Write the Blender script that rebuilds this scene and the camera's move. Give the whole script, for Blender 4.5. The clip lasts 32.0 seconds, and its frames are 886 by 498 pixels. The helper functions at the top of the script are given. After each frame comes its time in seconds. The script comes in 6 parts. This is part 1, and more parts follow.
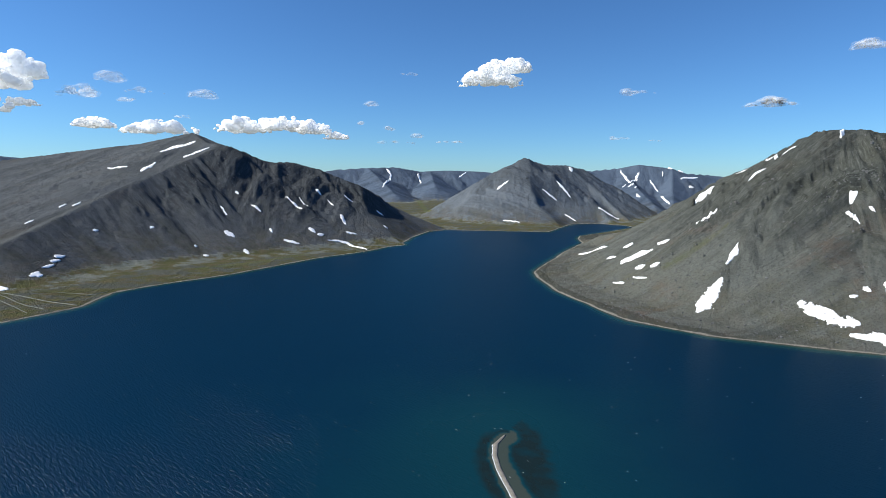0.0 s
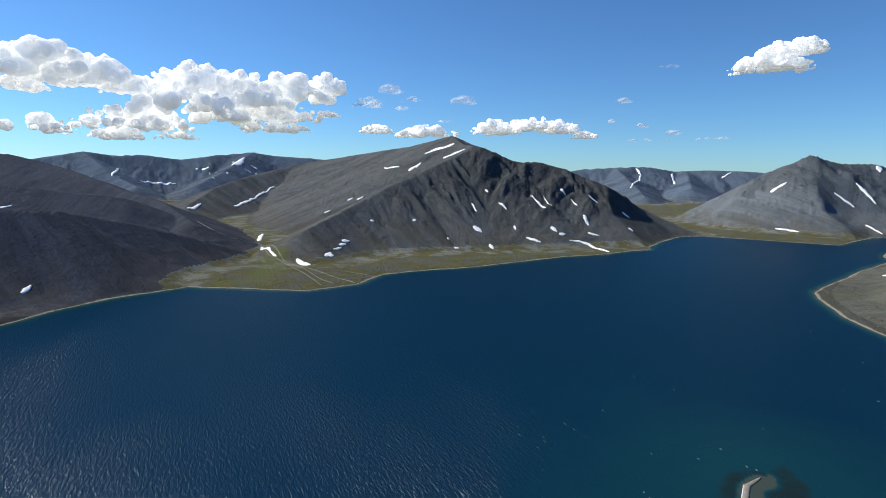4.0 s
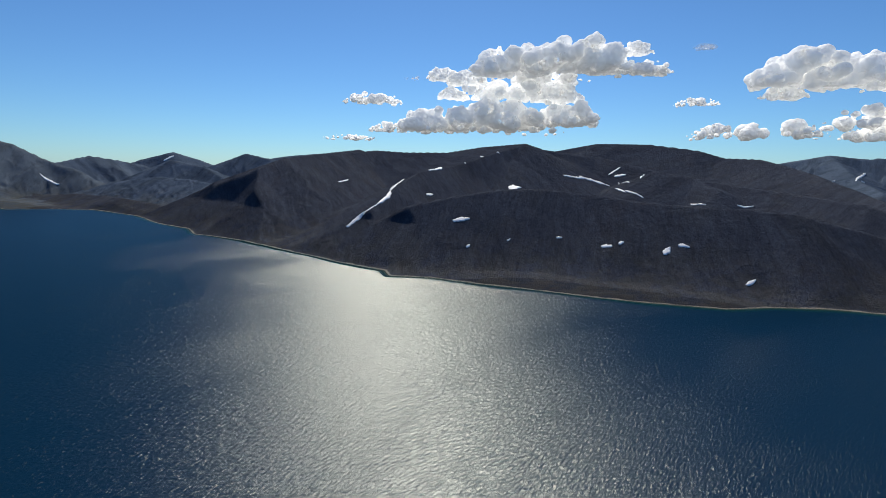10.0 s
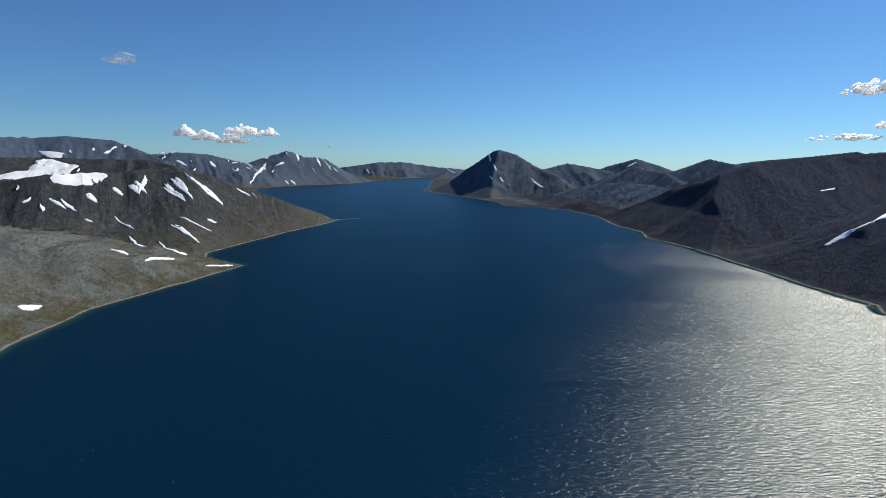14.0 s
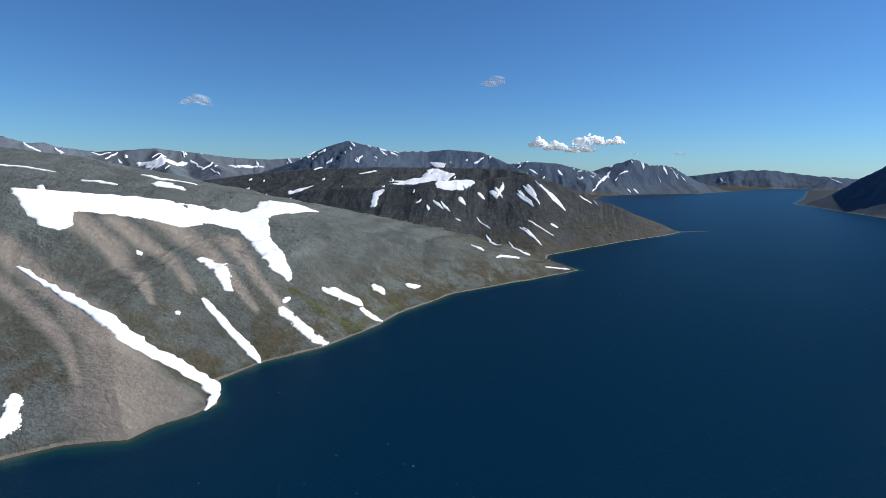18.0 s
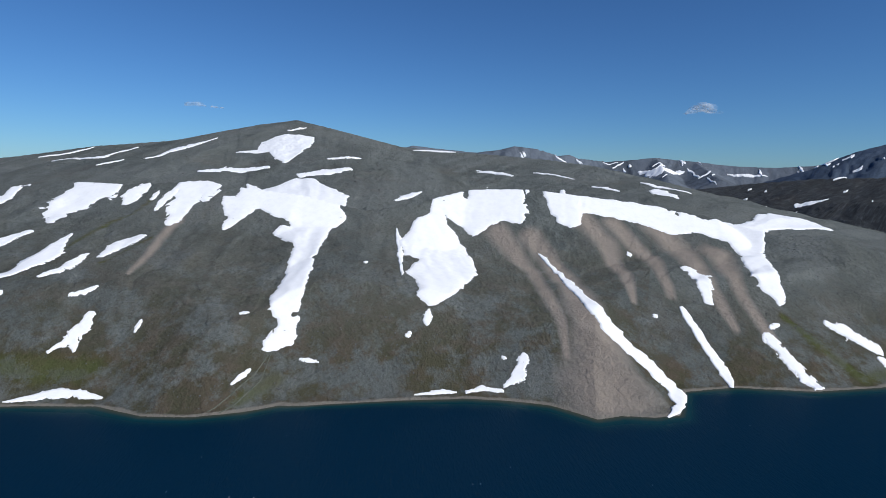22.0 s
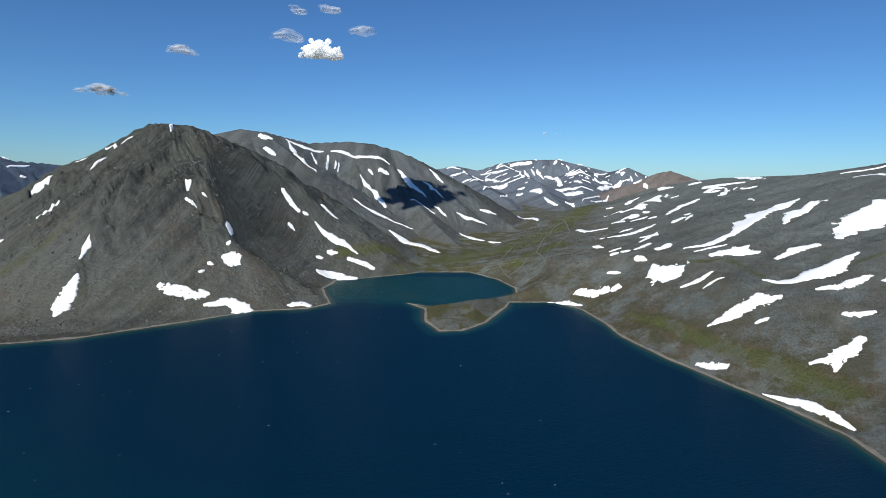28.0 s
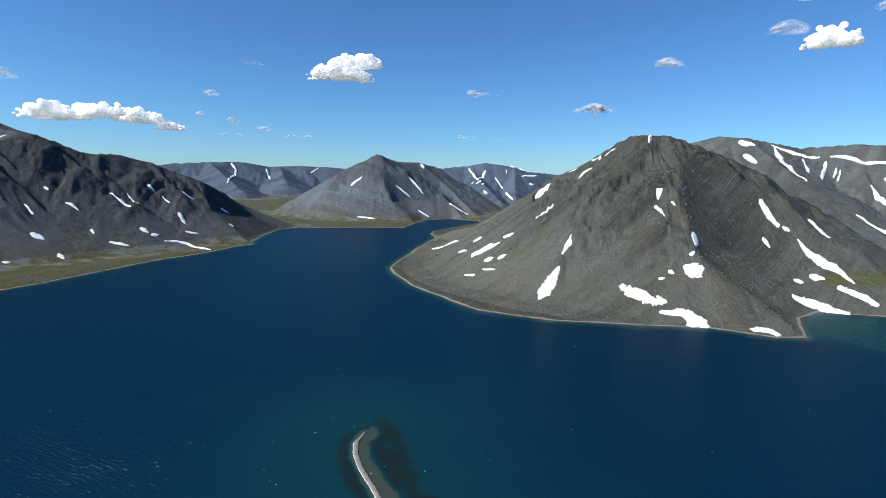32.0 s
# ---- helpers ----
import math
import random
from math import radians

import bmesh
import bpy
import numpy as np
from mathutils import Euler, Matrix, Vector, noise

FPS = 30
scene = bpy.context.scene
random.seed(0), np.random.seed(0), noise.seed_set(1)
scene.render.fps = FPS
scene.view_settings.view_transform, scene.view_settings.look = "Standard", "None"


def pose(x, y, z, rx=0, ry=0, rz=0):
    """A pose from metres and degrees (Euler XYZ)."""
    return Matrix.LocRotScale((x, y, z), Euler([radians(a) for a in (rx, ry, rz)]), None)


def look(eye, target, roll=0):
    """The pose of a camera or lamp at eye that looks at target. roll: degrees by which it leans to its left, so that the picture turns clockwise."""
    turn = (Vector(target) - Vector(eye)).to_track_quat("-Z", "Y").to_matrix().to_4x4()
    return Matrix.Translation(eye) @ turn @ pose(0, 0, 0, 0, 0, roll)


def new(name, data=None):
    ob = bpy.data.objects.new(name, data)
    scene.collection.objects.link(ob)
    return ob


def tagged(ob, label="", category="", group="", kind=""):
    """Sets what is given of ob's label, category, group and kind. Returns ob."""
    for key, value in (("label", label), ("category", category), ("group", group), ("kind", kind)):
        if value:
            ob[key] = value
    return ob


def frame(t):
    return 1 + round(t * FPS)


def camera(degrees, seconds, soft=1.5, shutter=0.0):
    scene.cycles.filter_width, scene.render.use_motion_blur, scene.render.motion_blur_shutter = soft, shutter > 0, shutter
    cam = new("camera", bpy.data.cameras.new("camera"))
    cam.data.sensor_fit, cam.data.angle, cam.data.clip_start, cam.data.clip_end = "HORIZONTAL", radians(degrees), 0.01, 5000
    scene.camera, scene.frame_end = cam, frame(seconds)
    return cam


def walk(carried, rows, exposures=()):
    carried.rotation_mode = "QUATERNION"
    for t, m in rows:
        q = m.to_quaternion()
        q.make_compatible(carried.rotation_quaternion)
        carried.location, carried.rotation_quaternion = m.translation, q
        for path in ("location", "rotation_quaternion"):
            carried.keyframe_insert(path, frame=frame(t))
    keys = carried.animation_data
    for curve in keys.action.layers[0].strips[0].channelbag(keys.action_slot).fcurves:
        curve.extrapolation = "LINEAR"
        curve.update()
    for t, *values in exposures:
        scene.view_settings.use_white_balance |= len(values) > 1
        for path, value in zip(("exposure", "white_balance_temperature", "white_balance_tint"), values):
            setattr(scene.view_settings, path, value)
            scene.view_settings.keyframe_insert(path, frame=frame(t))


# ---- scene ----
cam = camera(79.07, 32.0, soft=0.5)

# The aircraft hovers 100 m above the lake and turns once to its left: seconds, heading, tilt, roll
EYE = 100.0
TURNS = (
    (0, -0.00, 82.32, -0.43), (0.5, 2.94, 82.26, -0.31), (1, 6.05, 82.24, -0.37), (1.5, 9.11, 82.20, -0.41), (2, 12.21, 82.18, -0.56), (2.5, 15.21, 82.14, -0.62),
    (4.5, 29.58, 81.99, -0.80), (5, 33.96, 81.94, -0.86), (5.5, 38.56, 81.91, -0.77), (6, 43.27, 81.87, -0.90), (6.5, 48.50, 81.81, -0.94), (7, 53.89, 81.73, -1.00),
    (7.5, 59.52, 81.67, -1.02), (8, 65.83, 81.57, -1.04), (8.5, 72.68, 81.49, -1.00), (9, 79.65, 81.42, -0.96), (9.5, 86.83, 81.37, -1.00), (10, 94.35, 81.30, -1.03),
    (10.5, 101.59, 81.26, -0.99), (11, 108.62, 81.24, -1.00), (11.5, 113.75, 81.23, -1.00), (12, 120.01, 81.21, -0.96), (12.5, 126.31, 81.17, -0.97), (13, 131.32, 81.16, -0.96),
    (13.5, 136.17, 81.13, -0.87), (15.5, 151.13, 81.37, -0.70), (16, 155.65, 81.37, -0.69), (16.5, 160.06, 81.40, -0.64), (17, 164.69, 81.47, -0.56), (17.5, 169.88, 81.52, -0.57),
    (18, 175.43, 81.57, -0.69), (18.5, 181.46, 81.62, -0.73), (19, 187.54, 81.64, -0.76), (19.5, 193.54, 81.66, -0.84), (20, 199.90, 81.66, -0.90), (20.5, 206.25, 81.68, -0.93),
    (21, 212.45, 81.71, -0.88), (21.5, 218.57, 81.73, -0.96), (22, 224.62, 81.74, -0.95), (22.5, 230.83, 81.73, -0.98), (23, 237.47, 81.74, -1.01), (23.5, 244.44, 81.73, -1.11),
    (24, 251.70, 81.70, -1.08), (24.5, 259.25, 81.71, -1.19), (25, 266.68, 81.66, -1.37), (25.5, 272.34, 81.69, -1.30), (27.5, 291.90, 81.99, -0.95), (28, 297.52, 82.02, -0.95),
    (28.5, 303.58, 82.05, -1.00), (29, 309.26, 82.08, -1.04), (29.5, 315.20, 82.07, -1.04), (30, 321.75, 82.07, -1.10), (30.5, 327.98, 82.07, -1.06), (31, 333.67, 82.11, -1.04),
    (31.5, 339.17, 82.13, -0.96), (32, 344.60, 82.13, -0.99),
)
walk(cam, [(t, pose(0, 0, EYE, tilt, roll, heading)) for t, heading, tilt, roll in TURNS],
     exposures=[(0, 0.38, 6500, 6), (5, 0.40, 6800, 6), (8, 0.02, 6850, 7), (9, -0.02, 6850, 7), (13, -0.12, 6800, 7), (16, 0.08, 6450, 6), (19, -0.08, 6250, 8),
                (22, -0.36, 6150, 9), (25, -0.35, 6250, 8), (28, -0.04, 6450, 6), (30, 0.24, 6500, 6), (32, 0.38, 6500, 6)])

# ---- light ----
SUN_BEARING, SUN_HEIGHT = 94.0, 39.0
sun_way = Vector((-math.sin(radians(SUN_BEARING)) * math.cos(radians(SUN_HEIGHT)),
                  math.cos(radians(SUN_BEARING)) * math.cos(radians(SUN_HEIGHT)), math.sin(radians(SUN_HEIGHT))))
sun = new("sun", bpy.data.lights.new("sun", "SUN"))
sun.data.energy, sun.data.angle, sun.data.color = 4.9, radians(0.53), (1.0, 0.95, 0.88)
sun.matrix_world = look(sun_way * 3000, (0, 0, 0))
world = bpy.data.worlds.new("sky")
scene.world = world
world.use_nodes = True
wn = world.node_tree
sky = wn.nodes.new("ShaderNodeTexSky")
sky.sky_type, sky.sun_disc = "NISHITA", False
sky.sun_elevation, sky.sun_rotation = radians(SUN_HEIGHT), radians(-SUN_BEARING)
sky.altitude, sky.air_density, sky.dust_density, sky.ozone_density = 1500, 1.05, 0.3, 3.6
clean_air = wn.nodes.new("ShaderNodeMix")
clean_air.data_type, clean_air.blend_type = "RGBA", "MULTIPLY"
clean_air.inputs[0].default_value = 1.0
clean_air.inputs[7].default_value = (0.57, 0.90, 1.26, 1)
wn.links.new(sky.outputs[0], clean_air.inputs[6])
wn.links.new(clean_air.outputs[2], wn.nodes["Background"].inputs[0])
wn.nodes["Background"].inputs[1].default_value = 0.08

# ---- materials ----


def material(name, roughness=0.9):
    m = bpy.data.materials.new(name)
    m.use_nodes = True
    b = m.node_tree.nodes["Principled BSDF"]
    b.inputs["Roughness"].default_value = roughness
    b.inputs["Specular IOR Level"].default_value = 0.2
    return m, m.node_tree.nodes, m.node_tree.links, b


def mix(m, fac, a, b):
    """A colour mix; fac, a and b are sockets or values."""
    n = m.node_tree.nodes.new("ShaderNodeMix")
    n.data_type = "RGBA"
    for i, v in ((0, fac), (6, a), (7, b)):
        if isinstance(v, bpy.types.NodeSocket):
            m.node_tree.links.new(v, n.inputs[i])
        else:
            n.inputs[i].default_value = v if i == 0 else (*v, 1)
    return n.outputs[2]


def fractal(m, scale, detail=6, rough=0.6, stretch=None, distort=0.0, turn=0.0):
    n = m.node_tree.nodes.new("ShaderNodeTexNoise")
    n.inputs["Scale"].default_value, n.inputs["Detail"].default_value = scale, detail
    n.inputs["Roughness"].default_value, n.inputs["Distortion"].default_value = rough, distort
    g = m.node_tree.nodes.new("ShaderNodeNewGeometry")
    if stretch:
        s = m.node_tree.nodes.new("ShaderNodeMapping")
        s.inputs["Scale"].default_value = stretch
        r = m.node_tree.nodes.new("ShaderNodeMapping")
        r.inputs["Rotation"].default_value = (0, 0, radians(turn))
        m.node_tree.links.new(g.outputs["Position"], r.inputs[0])
        m.node_tree.links.new(r.outputs[0], s.inputs[0])
        m.node_tree.links.new(s.outputs[0], n.inputs["Vector"])
    else:
        m.node_tree.links.new(g.outputs["Position"], n.inputs["Vector"])
    return n.outputs[0]


def ramp(m, v, lo, hi, a=0.0, b=1.0):
    n = m.node_tree.nodes.new("ShaderNodeMapRange")
    for i, x in enumerate((lo, hi, a, b)):
        n.inputs[i + 1].default_value = x
    m.node_tree.links.new(v, n.inputs[0])
    return n.outputs[0]


def calc(m, op, a, b):
    n = m.node_tree.nodes.new("ShaderNodeMath")
    n.operation = op
    for i, v in enumerate((a, b)):
        if isinstance(v, bpy.types.NodeSocket):
            m.node_tree.links.new(v, n.inputs[i])
        else:
            n.inputs[i].default_value = v
    return n.outputs[0]


def attribute(m, name):
    n = m.node_tree.nodes.new("ShaderNodeAttribute")
    n.attribute_name = name
    return n.outputs["Fac"]


def bump(m, b, height, strength, distance):
    n = m.node_tree.nodes.new("ShaderNodeBump")
    n.inputs["Strength"].default_value, n.inputs["Distance"].default_value = strength, distance
    m.node_tree.links.new(height, n.inputs["Height"])
    m.node_tree.links.new(n.outputs[0], b.inputs["Normal"])


def slope_noise(m, across, down, detail=6, rough=0.65):
    """Noise drawn out down the slope, as debris and rain leave it."""
    n = m.node_tree.nodes.new("ShaderNodeTexNoise")
    n.inputs["Scale"].default_value, n.inputs["Detail"].default_value = 1.0, detail
    n.inputs["Roughness"].default_value = rough
    v = m.node_tree.nodes.new("ShaderNodeCombineXYZ")
    m.node_tree.links.new(calc(m, "MULTIPLY", attribute(m, "side"), across), v.inputs[0])
    m.node_tree.links.new(calc(m, "MULTIPLY", attribute(m, "down"), down), v.inputs[1])
    m.node_tree.links.new(v.outputs[0], n.inputs["Vector"])
    return n.outputs[0]


def mountain_material(name, rock, pale, grain=1.0, lichen=0.7, streaky=1.0):
    """Bare frost-shattered rock: blocks, streaks of scree, lichen, tundra on the gentle ground, gravel by the water."""
    m, nodes, links, b = material(name, 1.0)
    b.inputs["Specular IOR Level"].default_value = 0.0
    big, mid, fine = fractal(m, 0.012 * grain, 5), fractal(m, 0.09 * grain, 8, 0.7), fractal(m, 0.6 * grain, 6, 0.75)
    lines = slope_noise(m, 0.22 * grain, 0.018 * grain)
    mean = sum(pale) / 3
    c = mix(m, ramp(m, big, 0.35, 0.65), rock, pale)
    c = mix(m, ramp(m, fractal(m, 0.016, 5, 0.65), 0.47, 0.6, 0, lichen), c, (mean * 1.02, mean * 1.0, mean * 0.72))
    c = mix(m, ramp(m, fractal(m, 0.019, 6, 0.7, (1, 1, 1.3)), 0.53, 0.64, 0, lichen), c, (mean * 1.25, mean * 0.92, mean * 0.72))
    c = mix(m, ramp(m, mid, 0.4, 0.7, 0, 0.4), c, tuple(x * 0.66 for x in rock))
    streak = calc(m, "ADD", attribute(m, "streak"), ramp(m, mid, 0.3, 0.7, -0.12, 0.12))
    c = mix(m, ramp(m, streak, 0.48, 0.72, 0, 0.8), c, tuple(x * 1.2 for x in pale))
    c = mix(m, ramp(m, streak, 0.42, 0.25, 0, 0.6), c, tuple(x * 0.55 for x in rock))
    c = mix(m, ramp(m, lines, 0.54, 0.66, 0, 0.35 * streaky), c, tuple(x * 1.35 for x in pale))
    c = mix(m, ramp(m, lines, 0.46, 0.36, 0, 0.35 * streaky), c, tuple(x * 0.6 for x in rock))
    c = mix(m, ramp(m, fine, 0.5, 0.64, 0, 0.5), c, tuple(x * 0.45 for x in rock))
    c = mix(m, calc(m, "MULTIPLY", attribute(m, "crag"), ramp(m, mid, 0.35, 0.65, 0.85, 0.35)), c, tuple(x * 0.62 for x in rock))
    threads = slope_noise(m, 0.75 * grain, 0.045 * grain, 4, 0.6)
    strong = calc(m, "ADD", calc(m, "MULTIPLY", attribute(m, "crag"), 0.3), 0.10 * streaky)
    c = mix(m, calc(m, "MULTIPLY", ramp(m, threads, 0.5, 0.38), strong), c, tuple(x * 0.4 for x in rock))
    c = mix(m, calc(m, "MULTIPLY", ramp(m, threads, 0.54, 0.66), strong), c, tuple(x * 1.45 for x in pale))
    grit = fractal(m, 2.2 * grain, 4, 0.7)
    c = mix(m, ramp(m, grit, 0.53, 0.66, 0, 0.45), c, tuple(x * 1.45 for x in pale))
    c = mix(m, attribute(m, "scree"), c, mix(m, mid, (0.285, 0.245, 0.205), (0.385, 0.335, 0.285)))
    tundra = mix(m, fine, (0.050, 0.050, 0.025), (0.112, 0.100, 0.056))
    tundra = mix(m, ramp(m, mid, 0.45, 0.6), tundra, (0.115, 0.090, 0.060))
    tundra = mix(m, calc(m, "MULTIPLY", attribute(m, "meadow"), ramp(m, mid, 0.3, 0.6, 0.9, 0.5)), tundra, mix(m, fine, (0.072, 0.096, 0.032), (0.138, 0.155, 0.066)))
    lush = calc(m, "MAXIMUM", ramp(m, fractal(m, 0.035, 8, 0.75), 0.42, 0.53), calc(m, "MULTIPLY", attribute(m, "meadow"), 0.7))
    green = calc(m, "MULTIPLY", attribute(m, "tundra"), lush)
    c = mix(m, green, c, tundra)
    edge = calc(m, "ADD", attribute(m, "shore"), ramp(m, fractal(m, 0.05, 5, 0.7), 0.25, 0.75, -1.8, 1.8))
    c = mix(m, ramp(m, edge, 1.5, 2.6, 0.9, 0), c, mix(m, fine, (0.20, 0.185, 0.155), (0.37, 0.34, 0.29)))
    links.new(c, b.inputs["Base Color"])
    rise = calc(m, "ADD", calc(m, "ADD", fine, calc(m, "MULTIPLY", mid, 3.0)), calc(m, "MULTIPLY", grit, 0.35))
    bump(m, b, rise, 1.0, 1.25)
    return m


MOUNTAIN = mountain_material("grey_rock", (0.076, 0.083, 0.075), (0.124, 0.131, 0.119))
PALE = mountain_material("pale_scree", (0.104, 0.117, 0.112), (0.172, 0.185, 0.175), 1.0, 0.15, 0.0)
ASH = mountain_material("ash_grey_rock", (0.078, 0.087, 0.089), (0.126, 0.136, 0.138), 1.0, 0.3, 0.6)
# far rock, paled and blued in its base colour to imitate aerial haze
HAZE = mountain_material("haze_grey_rock", (0.094, 0.112, 0.136), (0.145, 0.166, 0.194), 0.5, 0.1)
# shade of the backlit slopes is put into this rock's dark colour
SHADE_DARK = mountain_material("shade_dark_rock", (0.037, 0.043, 0.061), (0.062, 0.070, 0.092), 1.0, 0.15)
# the pointed mountain's rock, with distance haze mixed into its blue
COLD_HAZE = mountain_material("hazy_blue_black_rock", (0.064, 0.082, 0.108), (0.102, 0.126, 0.158), 0.6, 0.1)
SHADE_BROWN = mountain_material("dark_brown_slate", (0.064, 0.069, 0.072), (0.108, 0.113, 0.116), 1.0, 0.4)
SLATE_BROWN = mountain_material("brown_slate", (0.058, 0.065, 0.072), (0.100, 0.108, 0.115), 1.0, 0.25)
STEEL = mountain_material("blue_grey_slate", (0.080, 0.094, 0.110), (0.130, 0.148, 0.166), 0.7, 0.15)
# blue tint of the base colour stands in for haze over distant ranges
HAZE_BLUE = mountain_material("haze_blue_rock", (0.052, 0.073, 0.108), (0.088, 0.115, 0.157), 0.5, 0.1)
RED = mountain_material("rusty_rock", (0.140, 0.118, 0.108), (0.19, 0.165, 0.15), 0.5, 0.2)


def snow_material():
    m, nodes, links, b = material("old_snow", 0.6)
    c = mix(m, ramp(m, fractal(m, 0.25, 6, 0.7), 0.45, 0.8), (0.95, 0.95, 0.95), (0.86, 0.86, 0.85))
    links.new(c, b.inputs["Base Color"])
    bump(m, b, fractal(m, 0.5, 5, 0.6), 0.08, 0.5)
    return m


SNOW = snow_material()



def water_material():
    """Deep clear water: its own dim colour below, a wind-roughened mirror above."""
    m, nodes, links, b = material("lake_water", 0.4)
    nodes.remove(b)
    deep = mix(m, fractal(m, 0.004, 4), (0.0004, 0.0140, 0.0328), (0.0006, 0.0168, 0.0388))
    shoal = attribute(m, "shoal")
    c = mix(m, ramp(m, shoal, 0.0, 0.6), deep, (0.004, 0.036, 0.042))
    c = mix(m, ramp(m, shoal, 0.6, 1.0), c, (0.055, 0.058, 0.040))
    c = mix(m, attribute(m, "weed"), c, (0.008, 0.016, 0.014))
    body, gloss, fresnel, both = (nodes.new("ShaderNode" + k) for k in ("BsdfDiffuse", "BsdfAnisotropic", "Fresnel", "MixShader"))
    links.new(c, body.inputs["Color"])
    gloss.distribution = "BECKMANN"
    gloss.inputs["Color"].default_value = (0.94, 1.0, 0.97, 1)
    fresnel.inputs["IOR"].default_value = 1.33
    # wind lanes and calmer patches, then waves with long crests and cross ripples
    gust = ramp(m, fractal(m, 0.010, 5, 0.6, (0.35, 1.0, 1), 0.6, 220), 0.36, 0.62, 0.6, 1.0)
    links.new(calc(m, "MULTIPLY", ramp(m, gust, 0.6, 1.0, 0.33, 0.355), ramp(m, shoal, 0.05, 0.5, 1.0, 0.7)), gloss.inputs["Roughness"])
    swell = fractal(m, 0.72, 2, 0.5, (0.4, 1.4, 1), 0.5, 220)
    chop = fractal(m, 2.0, 2, 0.55, (0.6, 1.3, 1), 0.3, 196)
    wave = calc(m, "ADD", calc(m, "MULTIPLY", swell, 1.2), calc(m, "MULTIPLY", chop, 0.3))
    calm = ramp(m, shoal, 0.05, 0.35, 1.0, 0.35)
    relief = nodes.new("ShaderNodeBump")
    relief.inputs["Strength"].default_value, relief.inputs["Distance"].default_value = 1.0, 0.52
    links.new(calc(m, "MULTIPLY", calc(m, "MULTIPLY", wave, gust), calm), relief.inputs["Height"])
    links.new(relief.outputs[0], gloss.inputs["Normal"])
    links.new(ramp(m, calc(m, "POWER", fresnel.outputs[0], 1.5), 0.0, 1.0, 0.034, 0.37), both.inputs[0])
    links.new(body.outputs[0], both.inputs[1])
    links.new(gloss.outputs[0], both.inputs[2])
    links.new(both.outputs[0], nodes["Material Output"].inputs["Surface"])
    return m


WATER = water_material()


def plain(name, a, b_, scale, roughness=0.9, relief=0.3):
    m, nodes, links, b = material(name, roughness)
    links.new(mix(m, ramp(m, fractal(m, scale, 6, 0.7), 0.35, 0.65), a, b_), b.inputs["Base Color"])
    bump(m, b, fractal(m, scale * 2, 5, 0.65), relief, 0.3)
    return m


SAND = plain("pale_gravel", (0.15, 0.136, 0.114), (0.26, 0.24, 0.208), 0.8)
STREAM = plain("stream_gravel", (0.06, 0.075, 0.055), (0.15, 0.15, 0.12), 0.25, 0.5)


def cloud_material(name, gap, soft, scale, most, detail):
    """White vapour: light enters and scatters a long way inside, helped by an added glow; thin where the noise lets the
    sky through.
    """
    m, nodes, links, b = material(name, 1.0)
    b.inputs["Specular IOR Level"].default_value = 0.0
    b.inputs["Base Color"].default_value = (0.99, 0.99, 0.99, 1)
    b.inputs["Subsurface Weight"].default_value = 1.0
    b.inputs["Subsurface Radius"].default_value = (1, 1, 1)
    b.inputs["Subsurface Scale"].default_value = 170.0
    # faint self-glow in place of sunlight scattered many times within the cloud
    b.inputs["Emission Color"].default_value = (0.96, 0.97, 1.0, 1)
    b.inputs["Emission Strength"].default_value = 0.14
    links.new(ramp(m, fractal(m, scale, detail, 0.5), gap, gap + soft, 0.0, most), b.inputs["Alpha"])
    return m


CLOUD = cloud_material("cloud_core", 0.22, 0.2, 0.012, 1.0, 3)


def thin_cloud_material(name, gap, soft, scale, most):
    """Thin vapour that scatters light forwards and backwards alike."""
    m, nodes, links, b = material(name, 1.0)
    nodes.remove(b)
    white, inner, clear, body, whole = (nodes.new("ShaderNode" + k) for k in ("BsdfDiffuse", "BsdfTranslucent", "BsdfTransparent", "MixShader", "MixShader"))
    for n in (white, inner):
        n.inputs["Color"].default_value = (0.98, 0.98, 0.98, 1)
    body.inputs[0].default_value = 0.25
    links.new(white.outputs[0], body.inputs[1])
    links.new(inner.outputs[0], body.inputs[2])
    links.new(ramp(m, fractal(m, scale, 3, 0.5), gap, gap + soft, 0.0, most), whole.inputs[0])
    links.new(clear.outputs[0], whole.inputs[1])
    links.new(body.outputs[0], whole.inputs[2])
    links.new(whole.outputs[0], nodes["Material Output"].inputs["Surface"])
    return m


VEIL = thin_cloud_material("cloud_veil", 0.36, 0.4, 0.010, 0.28)
WISP = thin_cloud_material("cloud_wisp", 0.32, 0.4, 0.012, 0.4)
BLOCK = plain("rock_blocks", (0.07, 0.072, 0.072), (0.17, 0.17, 0.165), 0.7)

# ---- plan: bearing from the lake middle (degrees, to the left of the outlet valley), distance and height in metres ----
SHORE_SOUTH = [(341, 1193), (343.7, 1228), (346.5, 1192), (347.6, 1091), (348.8, 1005), (354.2, 1005), (359.6, 1014), (1.4, 981), (2.9, 904), (4.3, 811), (4, 784), (5.6, 765), (8.6, 715), (12.8, 671), (16.8, 624), (21.2, 582), (25.4, 559), (29.3, 542), (32.1, 527), (34.6, 482), (40, 461), (45.2, 480), (51.3, 507), (58, 483), (61.8, 462), (65.7, 438), (72.3, 429), (78.4, 433), (84.6, 443), (90.6, 460), (95.3, 480), (99.9, 487), (100.3, 513), (105.4, 561), (110.1, 636), (114.8, 740), (117.7, 798), (119.2, 825), (119.8, 899), (122.4, 997)]
